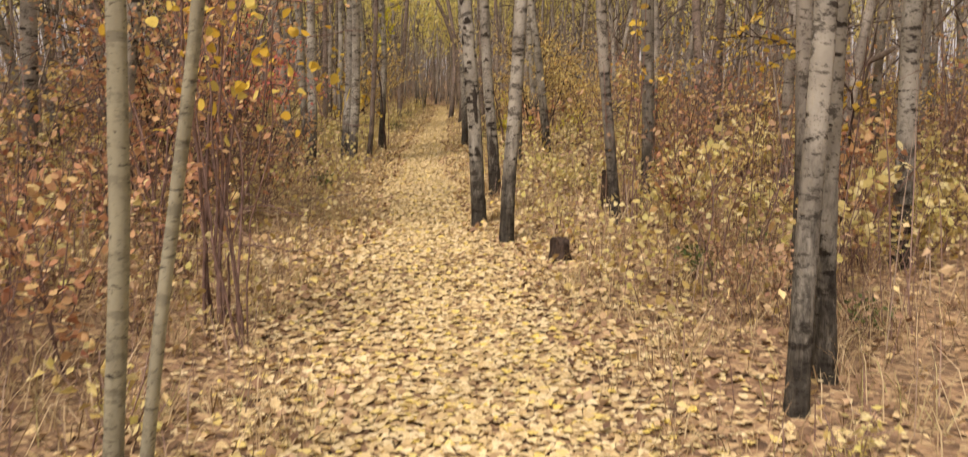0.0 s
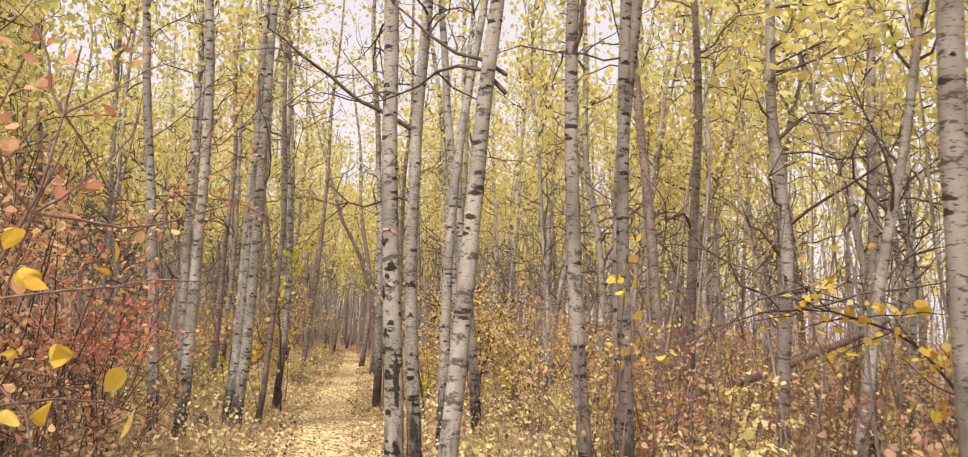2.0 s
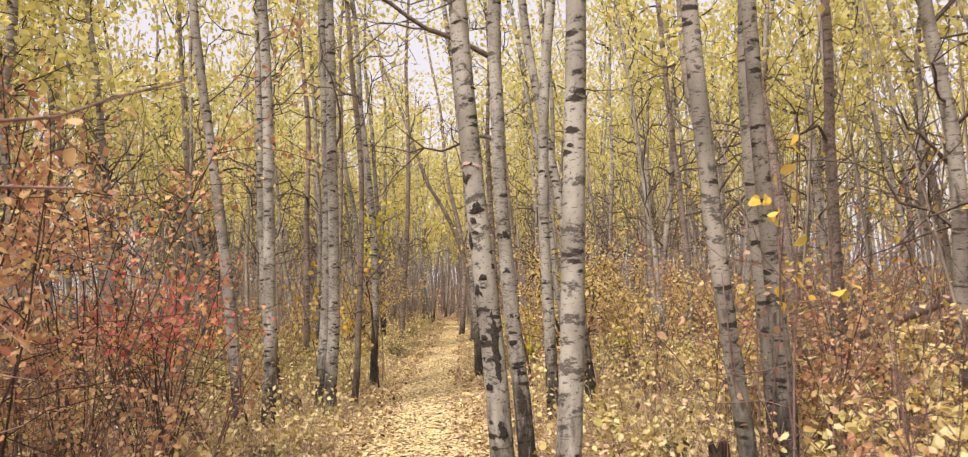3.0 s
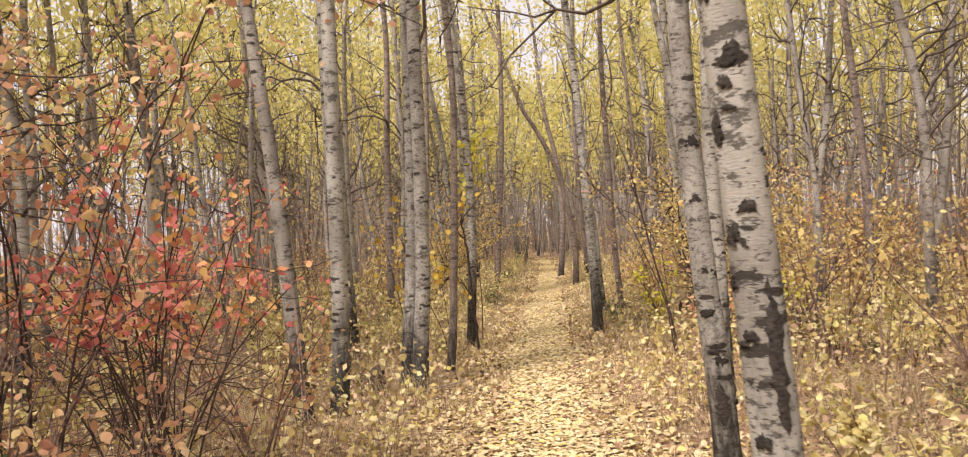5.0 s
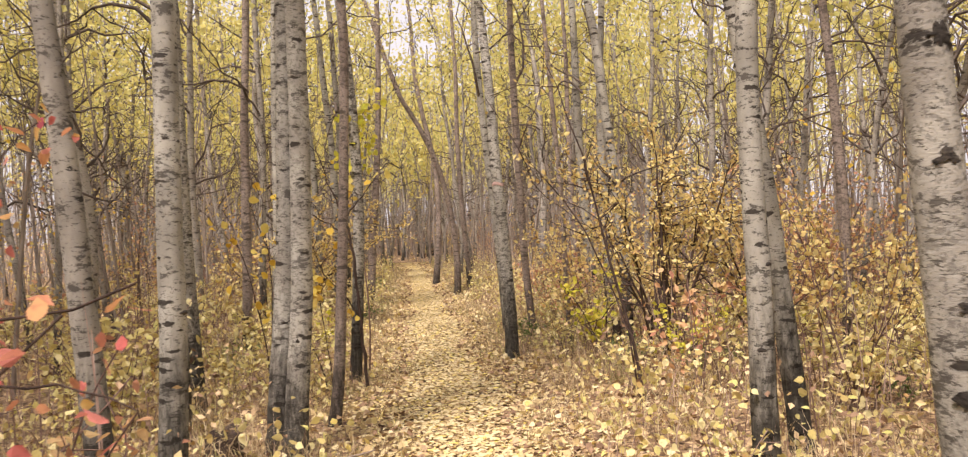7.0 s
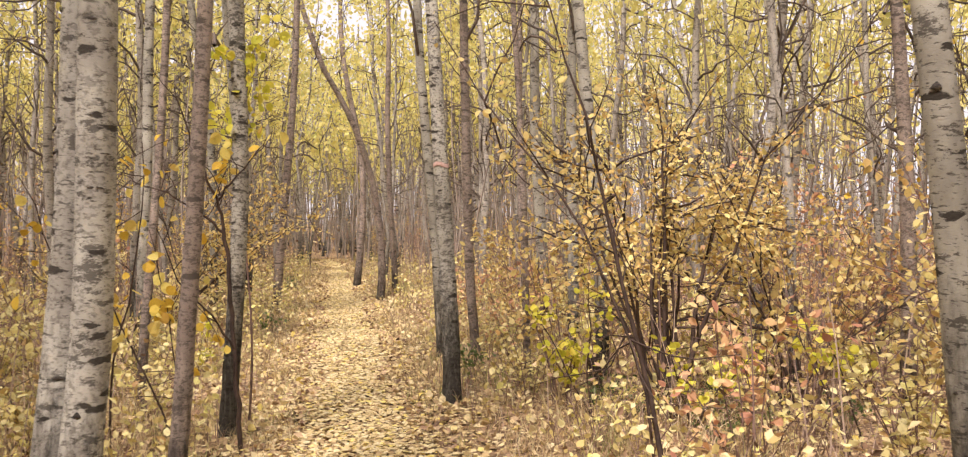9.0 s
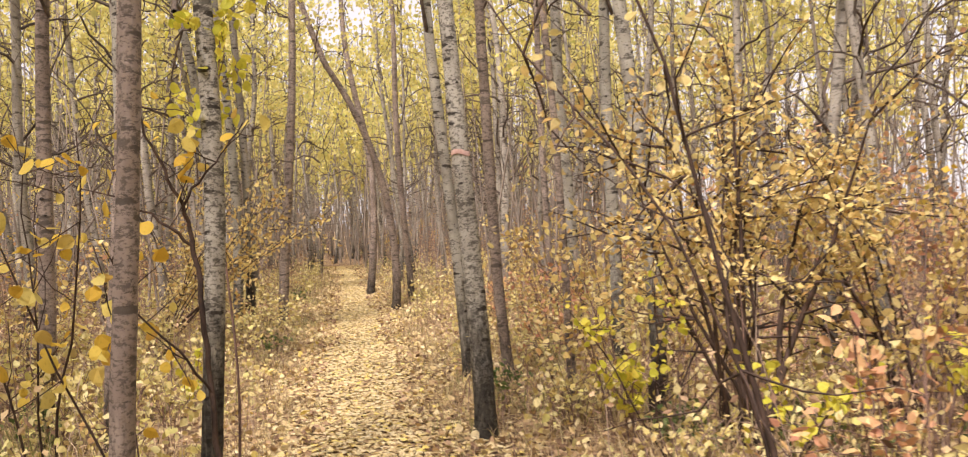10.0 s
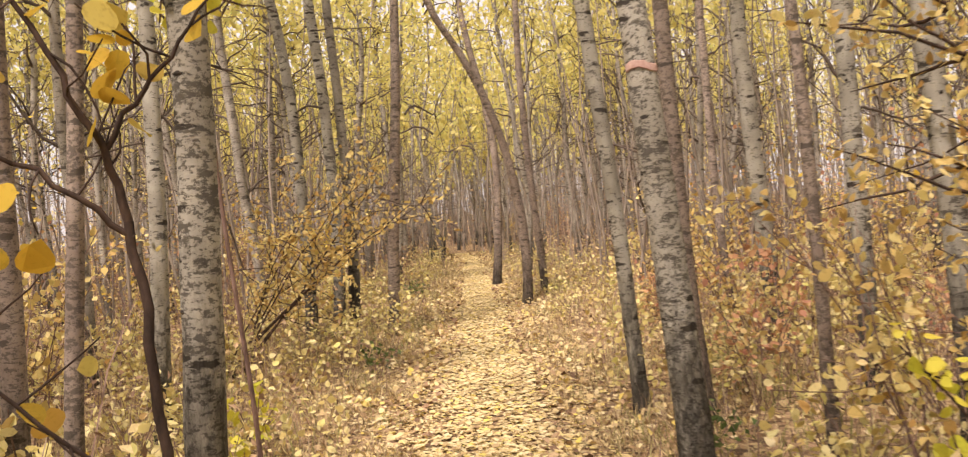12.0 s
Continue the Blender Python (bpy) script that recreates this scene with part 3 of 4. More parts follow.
# thin poles and saplings between the trees
poles = []
for _ in range(2500):
    y = rng.uniform(8, 80)
    x = float(way_x(y)) + (-1 if rng.random() < 0.5 else 1) * (rng.uniform(4.2, 26) if y < 26 else rng.uniform(2.0 if y < 40 else 0.6, 22))
    tall = rng.uniform(2.5, 7.5)
    own = wander((x, y, float(ground_z(x, y)) - 0.05), (rng.normal() * 0.10, rng.normal() * 0.06, 1), tall, 5, 0.05, 0.03, rng.uniform(0.012, 0.034), 0.006)
    poles.append(own)
    for _ in range(3):
        q = own[0][rng.integers(1, 5)]
        poles.append(wander(q, (rng.normal(), rng.normal(), 1.0), tall * rng.uniform(0.12, 0.32), 3, 0.35, 0.05, 0.008, 0.003))
for _ in range(800):
    x, y = rng.uniform(-16, 9), rng.uniform(46, 88)
    if abs(x - float(way_x(y))) > 0.55:
        poles.append(wander((x, y, -0.1), (rng.normal() * 0.08, 0, 1), rng.uniform(4, 9), 5, 0.05, 0.03, rng.uniform(0.015, 0.04), 0.008))
tagged(part("far_saplings", tube_mesh("far_saplings", poles, 3), POLE), "dense thin grey-brown poles between the trees", "saplings", kind="stuff")


# scars, wound and limb on single trees
def on_trunk(line, z, angle, out=0.0):
    zs, x, y, r = line
    rad = np.interp(z, zs, r) + out
    return Vector((np.interp(z, zs, x) + rad * np.cos(angle), np.interp(z, zs, y) + rad * np.sin(angle), z))


def scar(tree_trunk, line, z, angle, wide, high, material=KNOT, name="scar", label="long black open scar"):
    bm = bmesh.new()
    bmesh.ops.create_uvsphere(bm, u_segments=32, v_segments=26, radius=1.0)
    rad = float(np.interp(z, line[0], line[3]))
    for v in bm.verts:
        zz = z + v.co.z * high
        rag = 0.85 + 1.2 * noise.noise(Vector((v.co.x * 1.5, z * 5 + angle, zz * 45)))
        rag += 0.7 * noise.noise(Vector((v.co.x * 6, z * 11, zz * 120)))
        a = angle + v.co.x * wide / rad * rag
        zz += 0.8 * min(high, 0.04) * noise.noise(Vector((v.co.x * 3.5, angle, z * 7))) - 0.4 * min(high, 0.04) * v.co.x ** 2
        p = on_trunk(line, zz, a, 0.006 * v.co.y)
        v.co = p
    part(name, bm, material, tree_trunk, label)


scar(burnt_trunk, burnt_line, 1.22, -1.25, 0.026, 0.20)
for z, a, wide, high in ((2.02, -1.5, 0.045, 0.035), (0.75, -1.4, 0.03, 0.06), (1.0, -2.3, 0.045, 0.022), (1.28, -2.2, 0.035, 0.016), (1.55, -2.4, 0.055, 0.03), (1.62, -1.7, 0.04, 0.02),
                         (1.83, -2.7, 0.03, 0.05), (1.42, -2.9, 0.03, 0.02), (0.55, -2.0, 0.04, 0.03), (1.95, -2.0, 0.03, 0.02), (2.2, -2.5, 0.05, 0.03)):
    scar(burnt_trunk, burnt_line, z, a, wide * 0.75, high * 0.85, label="rough black bark scar")
for z, a, wide, high in ((0.62, -1.7, 0.035, 0.10), (0.85, -1.4, 0.04, 0.025), (1.1, -1.8, 0.045, 0.02), (1.32, -1.5, 0.04, 0.016), (1.7, -1.7, 0.04, 0.018), (2.0, -1.4, 0.035, 0.03)):
    scar(twin_trunk, twin_line, z, a, wide, high, label="rough black bark scar")


def wound_band(tree_trunk, line, z, size=1.0):
    bm = bmesh.new()
    rows = []
    for dz, out in ((-0.02, 0.002), (-0.015, 0.007), (0.012, 0.006), (0.018, 0.002)):
        rows.append([bm.verts.new(on_trunk(line, z + size * dz + 0.01 * math.sin(2.3 * a) + 0.006 * noise.noise(Vector((a * 3, dz * 60, z))), a, out * size)) for a in np.linspace(-2.9, 0.2, 16)])
    for lo, hi in zip(rows, rows[1:]):
        for i in range(15):
            bm.faces.new((lo[i], lo[i + 1], hi[i + 1], hi[i]))
    part("wound_band", bm, CUT, tree_trunk, "narrow pinkish bare wood")


wound_band(wounded_trunk, wounded_line, 2.02)
wound_band(burnt_trunk, burnt_line, 2.27, 0.45)

# the dead limb that reaches out over the trail
limb = [wander(on_trunk(twin_line, 3.55, 3.0), (-1.0, -0.05, 0.42), 1.7, 9, 0.12, 0.0, 0.026, 0.010)]
for q in limb[0][0][3::2]:
    limb.append(wander(q, rng.normal(size=3) + np.array((-0.8, 0, 0.5)), 0.7, 5, 0.3, 0.0, 0.010, 0.003))
part("dead_limb", tube_mesh("dead_limb", limb, 7), BRANCH, twin, "bare crooked dead limb")


# ---- shrubs ----
rng = np.random.default_rng(31)


def spread(paths, count, floor):
    """Places strewn evenly along paths, above a height."""
    a = np.concatenate([p[0][:-1] for p in paths])
    b = np.concatenate([p[0][1:] for p in paths])
    keep = b[:, 2] > floor
    if not keep.any():
        keep = b[:, 2] >= np.quantile(b[:, 2], 0.8)
    a, b = a[keep], b[keep]
    k = rng.choice(len(a), count, p=np.linalg.norm(b - a, axis=1) / np.linalg.norm(b - a, axis=1).sum())
    return a[k] + (b - a)[k] * rng.random(count)[:, None]


def shrub(name, x, y, height, width, stems, leaves, leaf_size, leaf, bark=STEM, low=0.35, thick=0.011, twigs=4, cluster=0.09, words="", category="shrub", group="", tilt=(0, 0), sides=6, flat=0.25, single=False, split=False, slim=0.72):
    """A bush: stems from one foot, twigs, and leaves along their outer parts."""
    bush = new(name)
    bush.location = (x, y, float(ground_z(x, y)) - 0.02)
    bearing, joined = [], []
    for i in range(stems):
        a = rng.uniform(0, 2 * np.pi)
        out = width * rng.uniform(0.25, 1.0) / height
        ln = height * rng.uniform(0.7, 1.05)
        foot = (0.10 * rng.normal() * min(1, width), 0.10 * rng.normal() * min(1, width), 0)
        steps = 10 if single else 6
        own = [wander(foot, (math.cos(a) * out * 0.5 + tilt[0], math.sin(a) * out * 0.5 + tilt[1], 1.0), ln, steps, 0.09, -0.01, thick * rng.uniform(0.7, 1.3), 0.003)]
        pts = own[0][0]
        pts[:, :2] += (np.linspace(0, 1, len(pts)) ** 2)[:, None] * np.array((math.cos(a), math.sin(a))) * width * 0.35 * rng.uniform(0.2, 1)
        for _ in range(twigs):
            k = rng.integers(steps // 3, steps)
            d = rng.normal(size=3) * 0.7 + np.array((math.cos(a), math.sin(a), 0.35))
            tw = wander(pts[k], d, ln * rng.uniform(0.15, 0.38), 5 if single else 3, 0.22, 0.03, thick * 0.45, 0.002)
            own.append(tw)
            bearing.append(tw)
        bearing.append((pts[steps // 2:], None))
        if split:
            part("stem", tube_mesh("stem", own, 3), bark, bush)
        elif single:
            stem = part("stem", tube_mesh("stem", own[:1], 6), bark, bush)
            for tw in own[1:]:
                part("twig", tube_mesh("twig", [tw], 4), bark, stem)
        else:
            joined += own
    if joined:
        tagged(part("twig_mass", tube_mesh("twig_mass", joined, 3), bark, bush), kind="stuff")
    if leaves:
        pts = spread(bearing, leaves, low * height) + rng.normal(size=(leaves, 3)) * cluster * 0.55
        part("foliage", leaf_mesh("foliage", pts, leaf_size, flat, sides, 0.7, 0.4, 1.0 if sides == 12 else slim), leaf, bush)
    return tagged(bush, words, category, group)


# bushes that are passed closely
shrub("orange_shrub", -1.55, 5.2, 2.9, 0.4, 8, 330, 0.044, ORANGE, STEM, 0.22, 0.011, 4, 0.10, "tall brown-stemmed shrub with thin orange leaves beside the trail", single=True)
shrub("aspen_sapling", -1.32, 4.75, 2.3, 0.26, 5, 100, 0.054, YELLOW, STEM, 0.58, 0.007, 5, 0.17, "slim sapling with large round yellow leaves", "sapling", single=True, sides=12)
shrub("orange_shrub", -2.25, 6.3, 2.6, 0.6, 8, 420, 0.042, ORANGE, STEM, 0.45, 0.008, 5, 0.10, "tall thin shrub with dull orange leaves", single=True)
shrub("orange_shrub", -3.0, 10.2, 3.3, 1.0, 10, 1500, 0.042, ORANGE, STEM_DARK, 0.55, 0.008, 6, 0.09, "tall shrub with orange leaves on dark stems", single=True)
shrub("orange_shrub", -3.3, 8.6, 2.9, 0.8, 8, 1200, 0.042, ORANGE, STEM_DARK, 0.45, 0.008, 6, 0.09, "tall shrub with orange leaves on dark stems", single=True)
shrub("orange_shrub", -2.6, 8.1, 2.6, 0.6, 8, 1250, 0.040, ORANGE, STEM_DARK, 0.45, 0.008, 6, 0.08, "tall leafy shrub with dull orange-pink leaves beside the trail", single=True)
shrub("red_shrub", -2.62, 10.7, 1.9, 0.85, 14, 760, 0.040, RED, STEM_DARK, 0.62, 0.006, 6, 0.08, "bush with pinkish red leaves on dark twigs beside the trail", single=True, slim=0.85)
shrub("red_shrub", -3.2, 11.7, 1.9, 1.0, 12, 560, 0.040, RED, STEM_DARK, 0.55, 0.006, 6, 0.09, "bush with red and orange leaves on dark twigs", single=True, slim=0.85)
shrub("orange_shrub", -2.9, 12.5, 1.2, 0.9, 9, 200, 0.050, ORANGE, STEM, 0.3, 0.007, 5, 0.10, "low orange-leaved bush among dry stalks", single=True)
shrub("orange_shrub", -2.35, 9.6, 1.1, 0.7, 8, 200, 0.044, ORANGE, STEM, 0.2, 0.006, 5, 0.09, "low bush with pale orange leaves at the trail edge", single=True)
shrub("russet_shrub", -2.9, 9.3, 1.5, 0.9, 10, 420, 0.042, ORANGE, STEM, 0.25, 0.007, 5, 0.10, "dense bush with dull reddish orange leaves beside the trail", single=True)
shrub("russet_shrub", -3.6, 10.4, 1.7, 1.0, 12, 460, 0.042, RUSSET, STEM, 0.25, 0.007, 5, 0.10, "dense bush with dull reddish brown leaves", single=True)
shrub("orange_shrub", 2.3, 10.3, 1.5, 0.8, 12, 560, 0.042, ORANGE, STEM, 0.15, 0.007, 5, 0.09, "dense bush with rusty orange leaves between white aspens", single=True)
shrub("orange_shrub", 1.75, 8.0, 0.85, 0.6, 9, 300, 0.046, ORANGE, STEM, 0.2, 0.006, 4, 0.08, "low bush with pale orange leaves under white aspens", single=True)
shrub("golden_shrub", 2.35, 8.9, 1.0, 0.7, 9, 320, 0.046, GOLD, STEM, 0.2, 0.006, 4, 0.08, "low bush with tan and gold leaves", single=True)
shrub("orange_shrub", 3.3, 11.6, 1.7, 0.9, 12, 520, 0.042, ORANGE, STEM, 0.2, 0.007, 5, 0.09, "dense bush with rusty orange leaves", single=True)
shrub("golden_shrub", 1.22, 18.75, 2.7, 1.5, 13, 3600, 0.046, GOLD, STEM_DARK, 0.36, 0.021, 10, 0.06, "large many-stemmed shrub with golden leaves beside the trail", single=True, flat=0.45, slim=0.6)
shrub("golden_shrub", 2.3, 18.6, 2.3, 1.5, 8, 1500, 0.046, GOLD, STEM_DARK, 0.45, 0.013, 8, 0.07, "spreading shrub with golden leaves", single=True, flat=0.45, slim=0.6)
shrub("orange_shrub", 3.6, 19.9, 2.3, 1.4, 11, 900, 0.046, ORANGE, STEM, 0.35, 0.009, 6, 0.10, "wide shrub with rusty orange leaves", split=True)
shrub("golden_shrub", 1.9, 15.9, 1.9, 1.0, 8, 700, 0.042, GOLD, STEM, 0.4, 0.009, 6, 0.08, "shrub with yellow-orange leaves behind white aspens", split=True)
shrub("yellow_sapling", 1.42, 8.4, 2.3, 0.25, 2, 26, 0.060, YELLOW, STEM, 0.6, 0.007, 3, 0.06, "thin upright sapling with a few yellow leaves", "sapling", single=True, sides=12)
shrub("dark_sapling", 0.36, 16.4, 2.9, 0.35, 2, 150, 0.040, GOLD, STEM_DARK, 0.4, 0.013, 7, 0.08, "slim dark crooked sapling with few yellow leaves", "sapling", single=True, tilt=(-0.03, 0))
shrub("dark_sapling", -2.25, 17.55, 2.0, 0.25, 2, 34, 0.070, YELLOW, STEM_DARK, 0.3, 0.006, 4, 0.07, "thin dark stems with large yellow leaves", "sapling", single=True, sides=12, tilt=(-0.05, 0))
shrub("dark_sapling", -2.85, 18.0, 2.2, 0.4, 3, 70, 0.065, YELLOW, STEM_DARK, 0.25, 0.007, 5, 0.08, "thin dark stems with large yellow leaves", "sapling", single=True, sides=12)
shrub("amber_shrub", -3.8, 24.4, 2.75, 0.40, 9, 2100, 0.048, GOLD, STEM_DARK, 0.2, 0.011, 8, 0.05, "leaning shrub with amber leaves on dark branches", single=True, tilt=(0.6, -0.1), slim=0.6)
shrub("lime_shrub", 0.45, 18.75, 0.85, 0.35, 4, 95, 0.055, LIME, STEM, 0.35, 0.006, 4, 0.06, "small bush with lime-yellow leaves", single=True, sides=12)
shrub("lime_shrub", -2.75, 21.2, 0.5, 0.35, 4, 60, 0.055, LIME, STEM, 0.3, 0.005, 4, 0.06, "small green-yellow bush in pale grass", single=True, sides=12)
shrub("pale_shrub", 1.3, 17.0, 0.7, 0.7, 5, 120, 0.055, PALE, STEM, 0.3, 0.005, 4, 0.07, "low bush with pale yellow leaves", single=True, flat=0.55)
shrub("pale_shrub", 1.75, 16.4, 0.9, 0.7, 6, 150, 0.05, PALE, STEM, 0.3, 0.005, 4, 0.07, "low bush with pale yellow leaves", single=True, flat=0.55)
shrub("yellow_sapling", 1.95, 17.3, 1.2, 0.5, 3, 60, 0.050, LIME, STEM_DARK, 0.4, 0.007, 5, 0.07, "low spreading branch with yellow-green leaves", single=True, sides=12, tilt=(-0.15, 0))
shrub("lime_shrub", 1.15, 17.95, 0.75, 0.5, 4, 110, 0.05, LIME, STEM_DARK, 0.35, 0.006, 5, 0.06, "low spreading bush with yellow-green leaves", single=True, sides=12)

shrub("yellow_sapling", 0.55, 18.45, 1.4, 0.25, 2, 75, 0.042, LIME, STEM_DARK, 0.5, 0.007, 6, 0.07, "low dark branch reaching out with lime-yellow leaves", "sapling", single=True, sides=12, tilt=(-0.45, -0.1))
shrub("green_shrub", -3.0, 9.9, 0.65, 0.4, 6, 190, 0.040, GREEN, STEM_DARK, 0.2, 0.005, 5, 0.06, "small dull green bush under orange leaves", single=True)


def arching_sapling(x, y):
    """A dark stem that bows over sideways and bears yellow leaves along the bow."""
    tree = new("arching_sapling")
    tree.location = (x, y, float(ground_z(x, y)) - 0.03)
    rise = np.linspace(0, 1, 15)
    bow = np.stack((0.05 - 1.25 * np.clip(rise - 0.45, 0, 1) ** 1.3 * 2.0, -0.25 * rise, 1.75 * np.sin(rise * 1.75)), -1)
    bow[:, :2] += 0.02 * np.sin(np.arange(15)[:, None] * np.array((2.1, 1.3)))
    stem = part("stem", tube_mesh("stem", [(bow, np.linspace(0.015, 0.004, 15))], 7), STEM_DARK, tree)
    sprays = []
    for k in (5, 6, 7, 8, 9, 10, 11, 12, 13):
        for _ in range(2):
            tw = wander(bow[k], rng.normal(size=3) * 0.6 + np.array((-0.35, 0, 0.35)), rng.uniform(0.25, 0.55), 4, 0.22, 0.0, 0.005, 0.002)
            part("twig", tube_mesh("twig", [tw], 4), STEM_DARK, stem)
            sprays.append(tw)
    pts = spread(sprays, 150, 0.9) + rng.normal(size=(150, 3)) * 0.03
    part("foliage", leaf_mesh("foliage", pts, 0.048, 0.35, 12, 0.6), YELLOW, tree)
    tagged(tree, "dark sapling bowed over sideways with bright yellow leaves", "sapling")


arching_sapling(2.75, 7.0)


def lime_sapling(x, y):
    """A slim upright stem with a clump of large lime leaves at its top."""
    tree = new("lime_sapling")
    tree.location = (x, y, float(ground_z(x, y)) - 0.03)
    rise = np.linspace(0, 1, 16)
    line = np.stack((0.03 * np.sin(rise * 7), 0.02 * np.sin(rise * 5 + 1), 2.75 * rise), -1)
    stem = part("stem", tube_mesh("stem", [(line, np.linspace(0.010, 0.004, 16))], 6), STEM, tree)
    sprays = []
    for k in (12, 12, 13, 13, 14, 14, 15, 15, 15):
        tw = wander(line[k], rng.normal(size=3) * (1, 1, 0.4) + np.array((0, 0, 0.15)), rng.uniform(0.2, 0.42), 4, 0.2, 0.0, 0.004, 0.002)
        part("twig", tube_mesh("twig", [tw], 4), STEM, stem)
        sprays.append(tw)
    pts = spread(sprays, 150, 1.9) + rng.normal(size=(150, 3)) * 0.05
    part("foliage", leaf_mesh("foliage", pts, 0.058, 0.3, 12, 0.6), LIME, tree)
    tagged(tree, "slim stem topped by a clump of lime-yellow leaves", "sapling")


lime_sapling(-1.98, 18.62)

def forked_sapling(x, y):
    """A dark sapling that forks at chest height, with a few large leaves."""
    tree = new("forked_sapling")
    tree.location = (x, y, float(ground_z(x, y)) - 0.03)
    def rod(places, r0, r1):
        """A rod through a few places, rounded off and slightly crooked."""
        places = np.array(places, float)
        u, v = np.linspace(0, len(places) - 1, len(places)), np.linspace(0, len(places) - 1, 4 * len(places) - 3)
        pts = np.stack([np.interp(v, u, places[:, k]) for k in range(3)], -1)
        pts[1:-1] = (pts[:-2] + 2 * pts[1:-1] + pts[2:]) / 4 + rng.normal(size=(len(pts) - 2, 3)) * 0.006
        return pts, np.linspace(r0, r1, len(pts))

    main = rod(((0.05, 0, 0), (0.03, 0, 0.45), (0.0, 0.03, 0.85), (-0.02, 0.05, 1.2), (-0.06, 0.06, 1.5)), 0.017, 0.013)
    part("stem", tube_mesh("stem", [main], 8), STEM_DARK, tree)
    arms = [rod(((-0.06, 0.06, 1.5), (-0.09, 0.04, 1.68), (-0.17, 0.0, 1.86), (-0.27, -0.05, 2.1), (-0.34, -0.1, 2.4)), 0.012, 0.004),
            rod(((-0.05, 0.06, 1.46), (-0.2, 0.0, 1.6), (-0.38, -0.06, 1.72), (-0.6, -0.1, 1.8)), 0.010, 0.003),
            rod(((-0.09, 0.04, 1.68), (0.0, 0.05, 1.82), (0.1, 0.06, 1.92), (0.22, 0.08, 2.1)), 0.008, 0.003),
            rod(((0.02, 0.02, 0.7), (-0.12, -0.1, 0.95), (-0.3, -0.2, 1.15), (-0.42, -0.25, 1.5)), 0.008, 0.003)]
    ends = []
    for arm in arms:
        limb_ob = part("limb", tube_mesh("limb", [arm], 6), STEM_DARK, tree)
        for q in arm[0][3::2]:
            tw = wander(q, rng.normal(size=3) * 0.6 + np.array((-0.1, 0, 0.5)), 0.25, 4, 0.2, 0.0, 0.004, 0.002)
            part("twig", tube_mesh("twig", [tw], 4), STEM_DARK, limb_ob)
            ends += list(tw[0][2:])
    part("foliage", leaf_mesh("foliage", clump_points(np.array(ends), 42, 0.05), 0.070, 0.2, 12, 0.5), YELLOW, tree)
    tagged(tree, "dark forked sapling with large yellow leaves against a grey trunk", "sapling")


forked_sapling(-2.0, 17.97)

# repeated undergrowth
KINDS = (
    ("bare_shrub", 1.7, 0.6, 6, 70, 0.042, RUSSET, STEM, 0.3, 0.006, 5, 0.08, "thin brown-stemmed bush, nearly bare"),
    ("bare_shrub", 2.2, 0.7, 6, 150, 0.044, ORANGE, STEM, 0.35, 0.007, 6, 0.09, "brown-stemmed bush with a few orange leaves"),
    ("pale_shrub", 0.75, 0.55, 6, 170, 0.060, PALE, STEM, 0.3, 0.005, 5, 0.07, "low bush with pale yellow leaves"),
    ("pale_shrub", 0.95, 0.6, 6, 160, 0.058, PALE, STEM, 0.3, 0.005, 5, 0.08, "low bush with pale yellow leaves"),
    ("russet_shrub", 1.3, 0.7, 6, 240, 0.050, RUSSET, STEM, 0.2, 0.006, 6, 0.09, "brown-leaved bush in the undergrowth"),
    ("golden_shrub", 1.7, 0.8, 6, 280, 0.054, GOLD, STEM, 0.3, 0.007, 6, 0.09, "bush with golden leaves in the undergrowth"),
    ("yellow_shrub", 2.4, 0.7, 6, 260, 0.055, YELLOW, STEM, 0.45, 0.007, 5, 0.10, "tall thin bush with yellow leaves"),
    ("orange_shrub", 1.0, 0.6, 6, 210, 0.054, ORANGE, STEM, 0.2, 0.006, 5, 0.08, "low bush with dull orange leaves"),
)
LOW = (
    ("low_plant", 0.4, 0.35, 8, 70, 0.046, PALE, FORB, 0.2, 0.004, 3, 0.04, "low pale yellow plant by the trail"),
    ("green_plant", 0.35, 0.3, 8, 80, 0.046, GREEN, FORB, 0.2, 0.004, 3, 0.05, "low dull green plant by the trail"),
)


def kind_of_bush(row, category, group, split):
    name, *numbers, words = row
    return shrub(name, -60, -60, *numbers, words, category, group, split=split, flat=0.45, sides=6 if split else 4)


NEAR = [kind_of_bush(row, "shrub", "undergrowth", True) for row in KINDS]
FAR = [kind_of_bush(row, "shrub", "undergrowth", False) for row in KINDS]
LOWER = [kind_of_bush(row, "plant", "low plants", False) for row in LOW]


def scatter(source, kinds, count, x0, x1, y0, y1, keep, s0=0.75, s1=1.2):
    made = 0
    for _ in range(count * 6):
        x, y = rng.uniform(x0, x1), rng.uniform(y0, y1)
        off = abs(x - float(way_x(y)))
        if off < keep or (y < 2.5 and off < 2.2):
            continue
        m = Matrix.Translation((x, y, float(ground_z(x, y)) - 0.02)) @ Matrix.Rotation(rng.uniform(0, 6.28), 4, "Z") @ Matrix.Scale(rng.uniform(s0, s1), 4)
        copy_thing(source[kinds[rng.integers(0, len(kinds))]], m)
        made += 1
        if made >= count:
            return


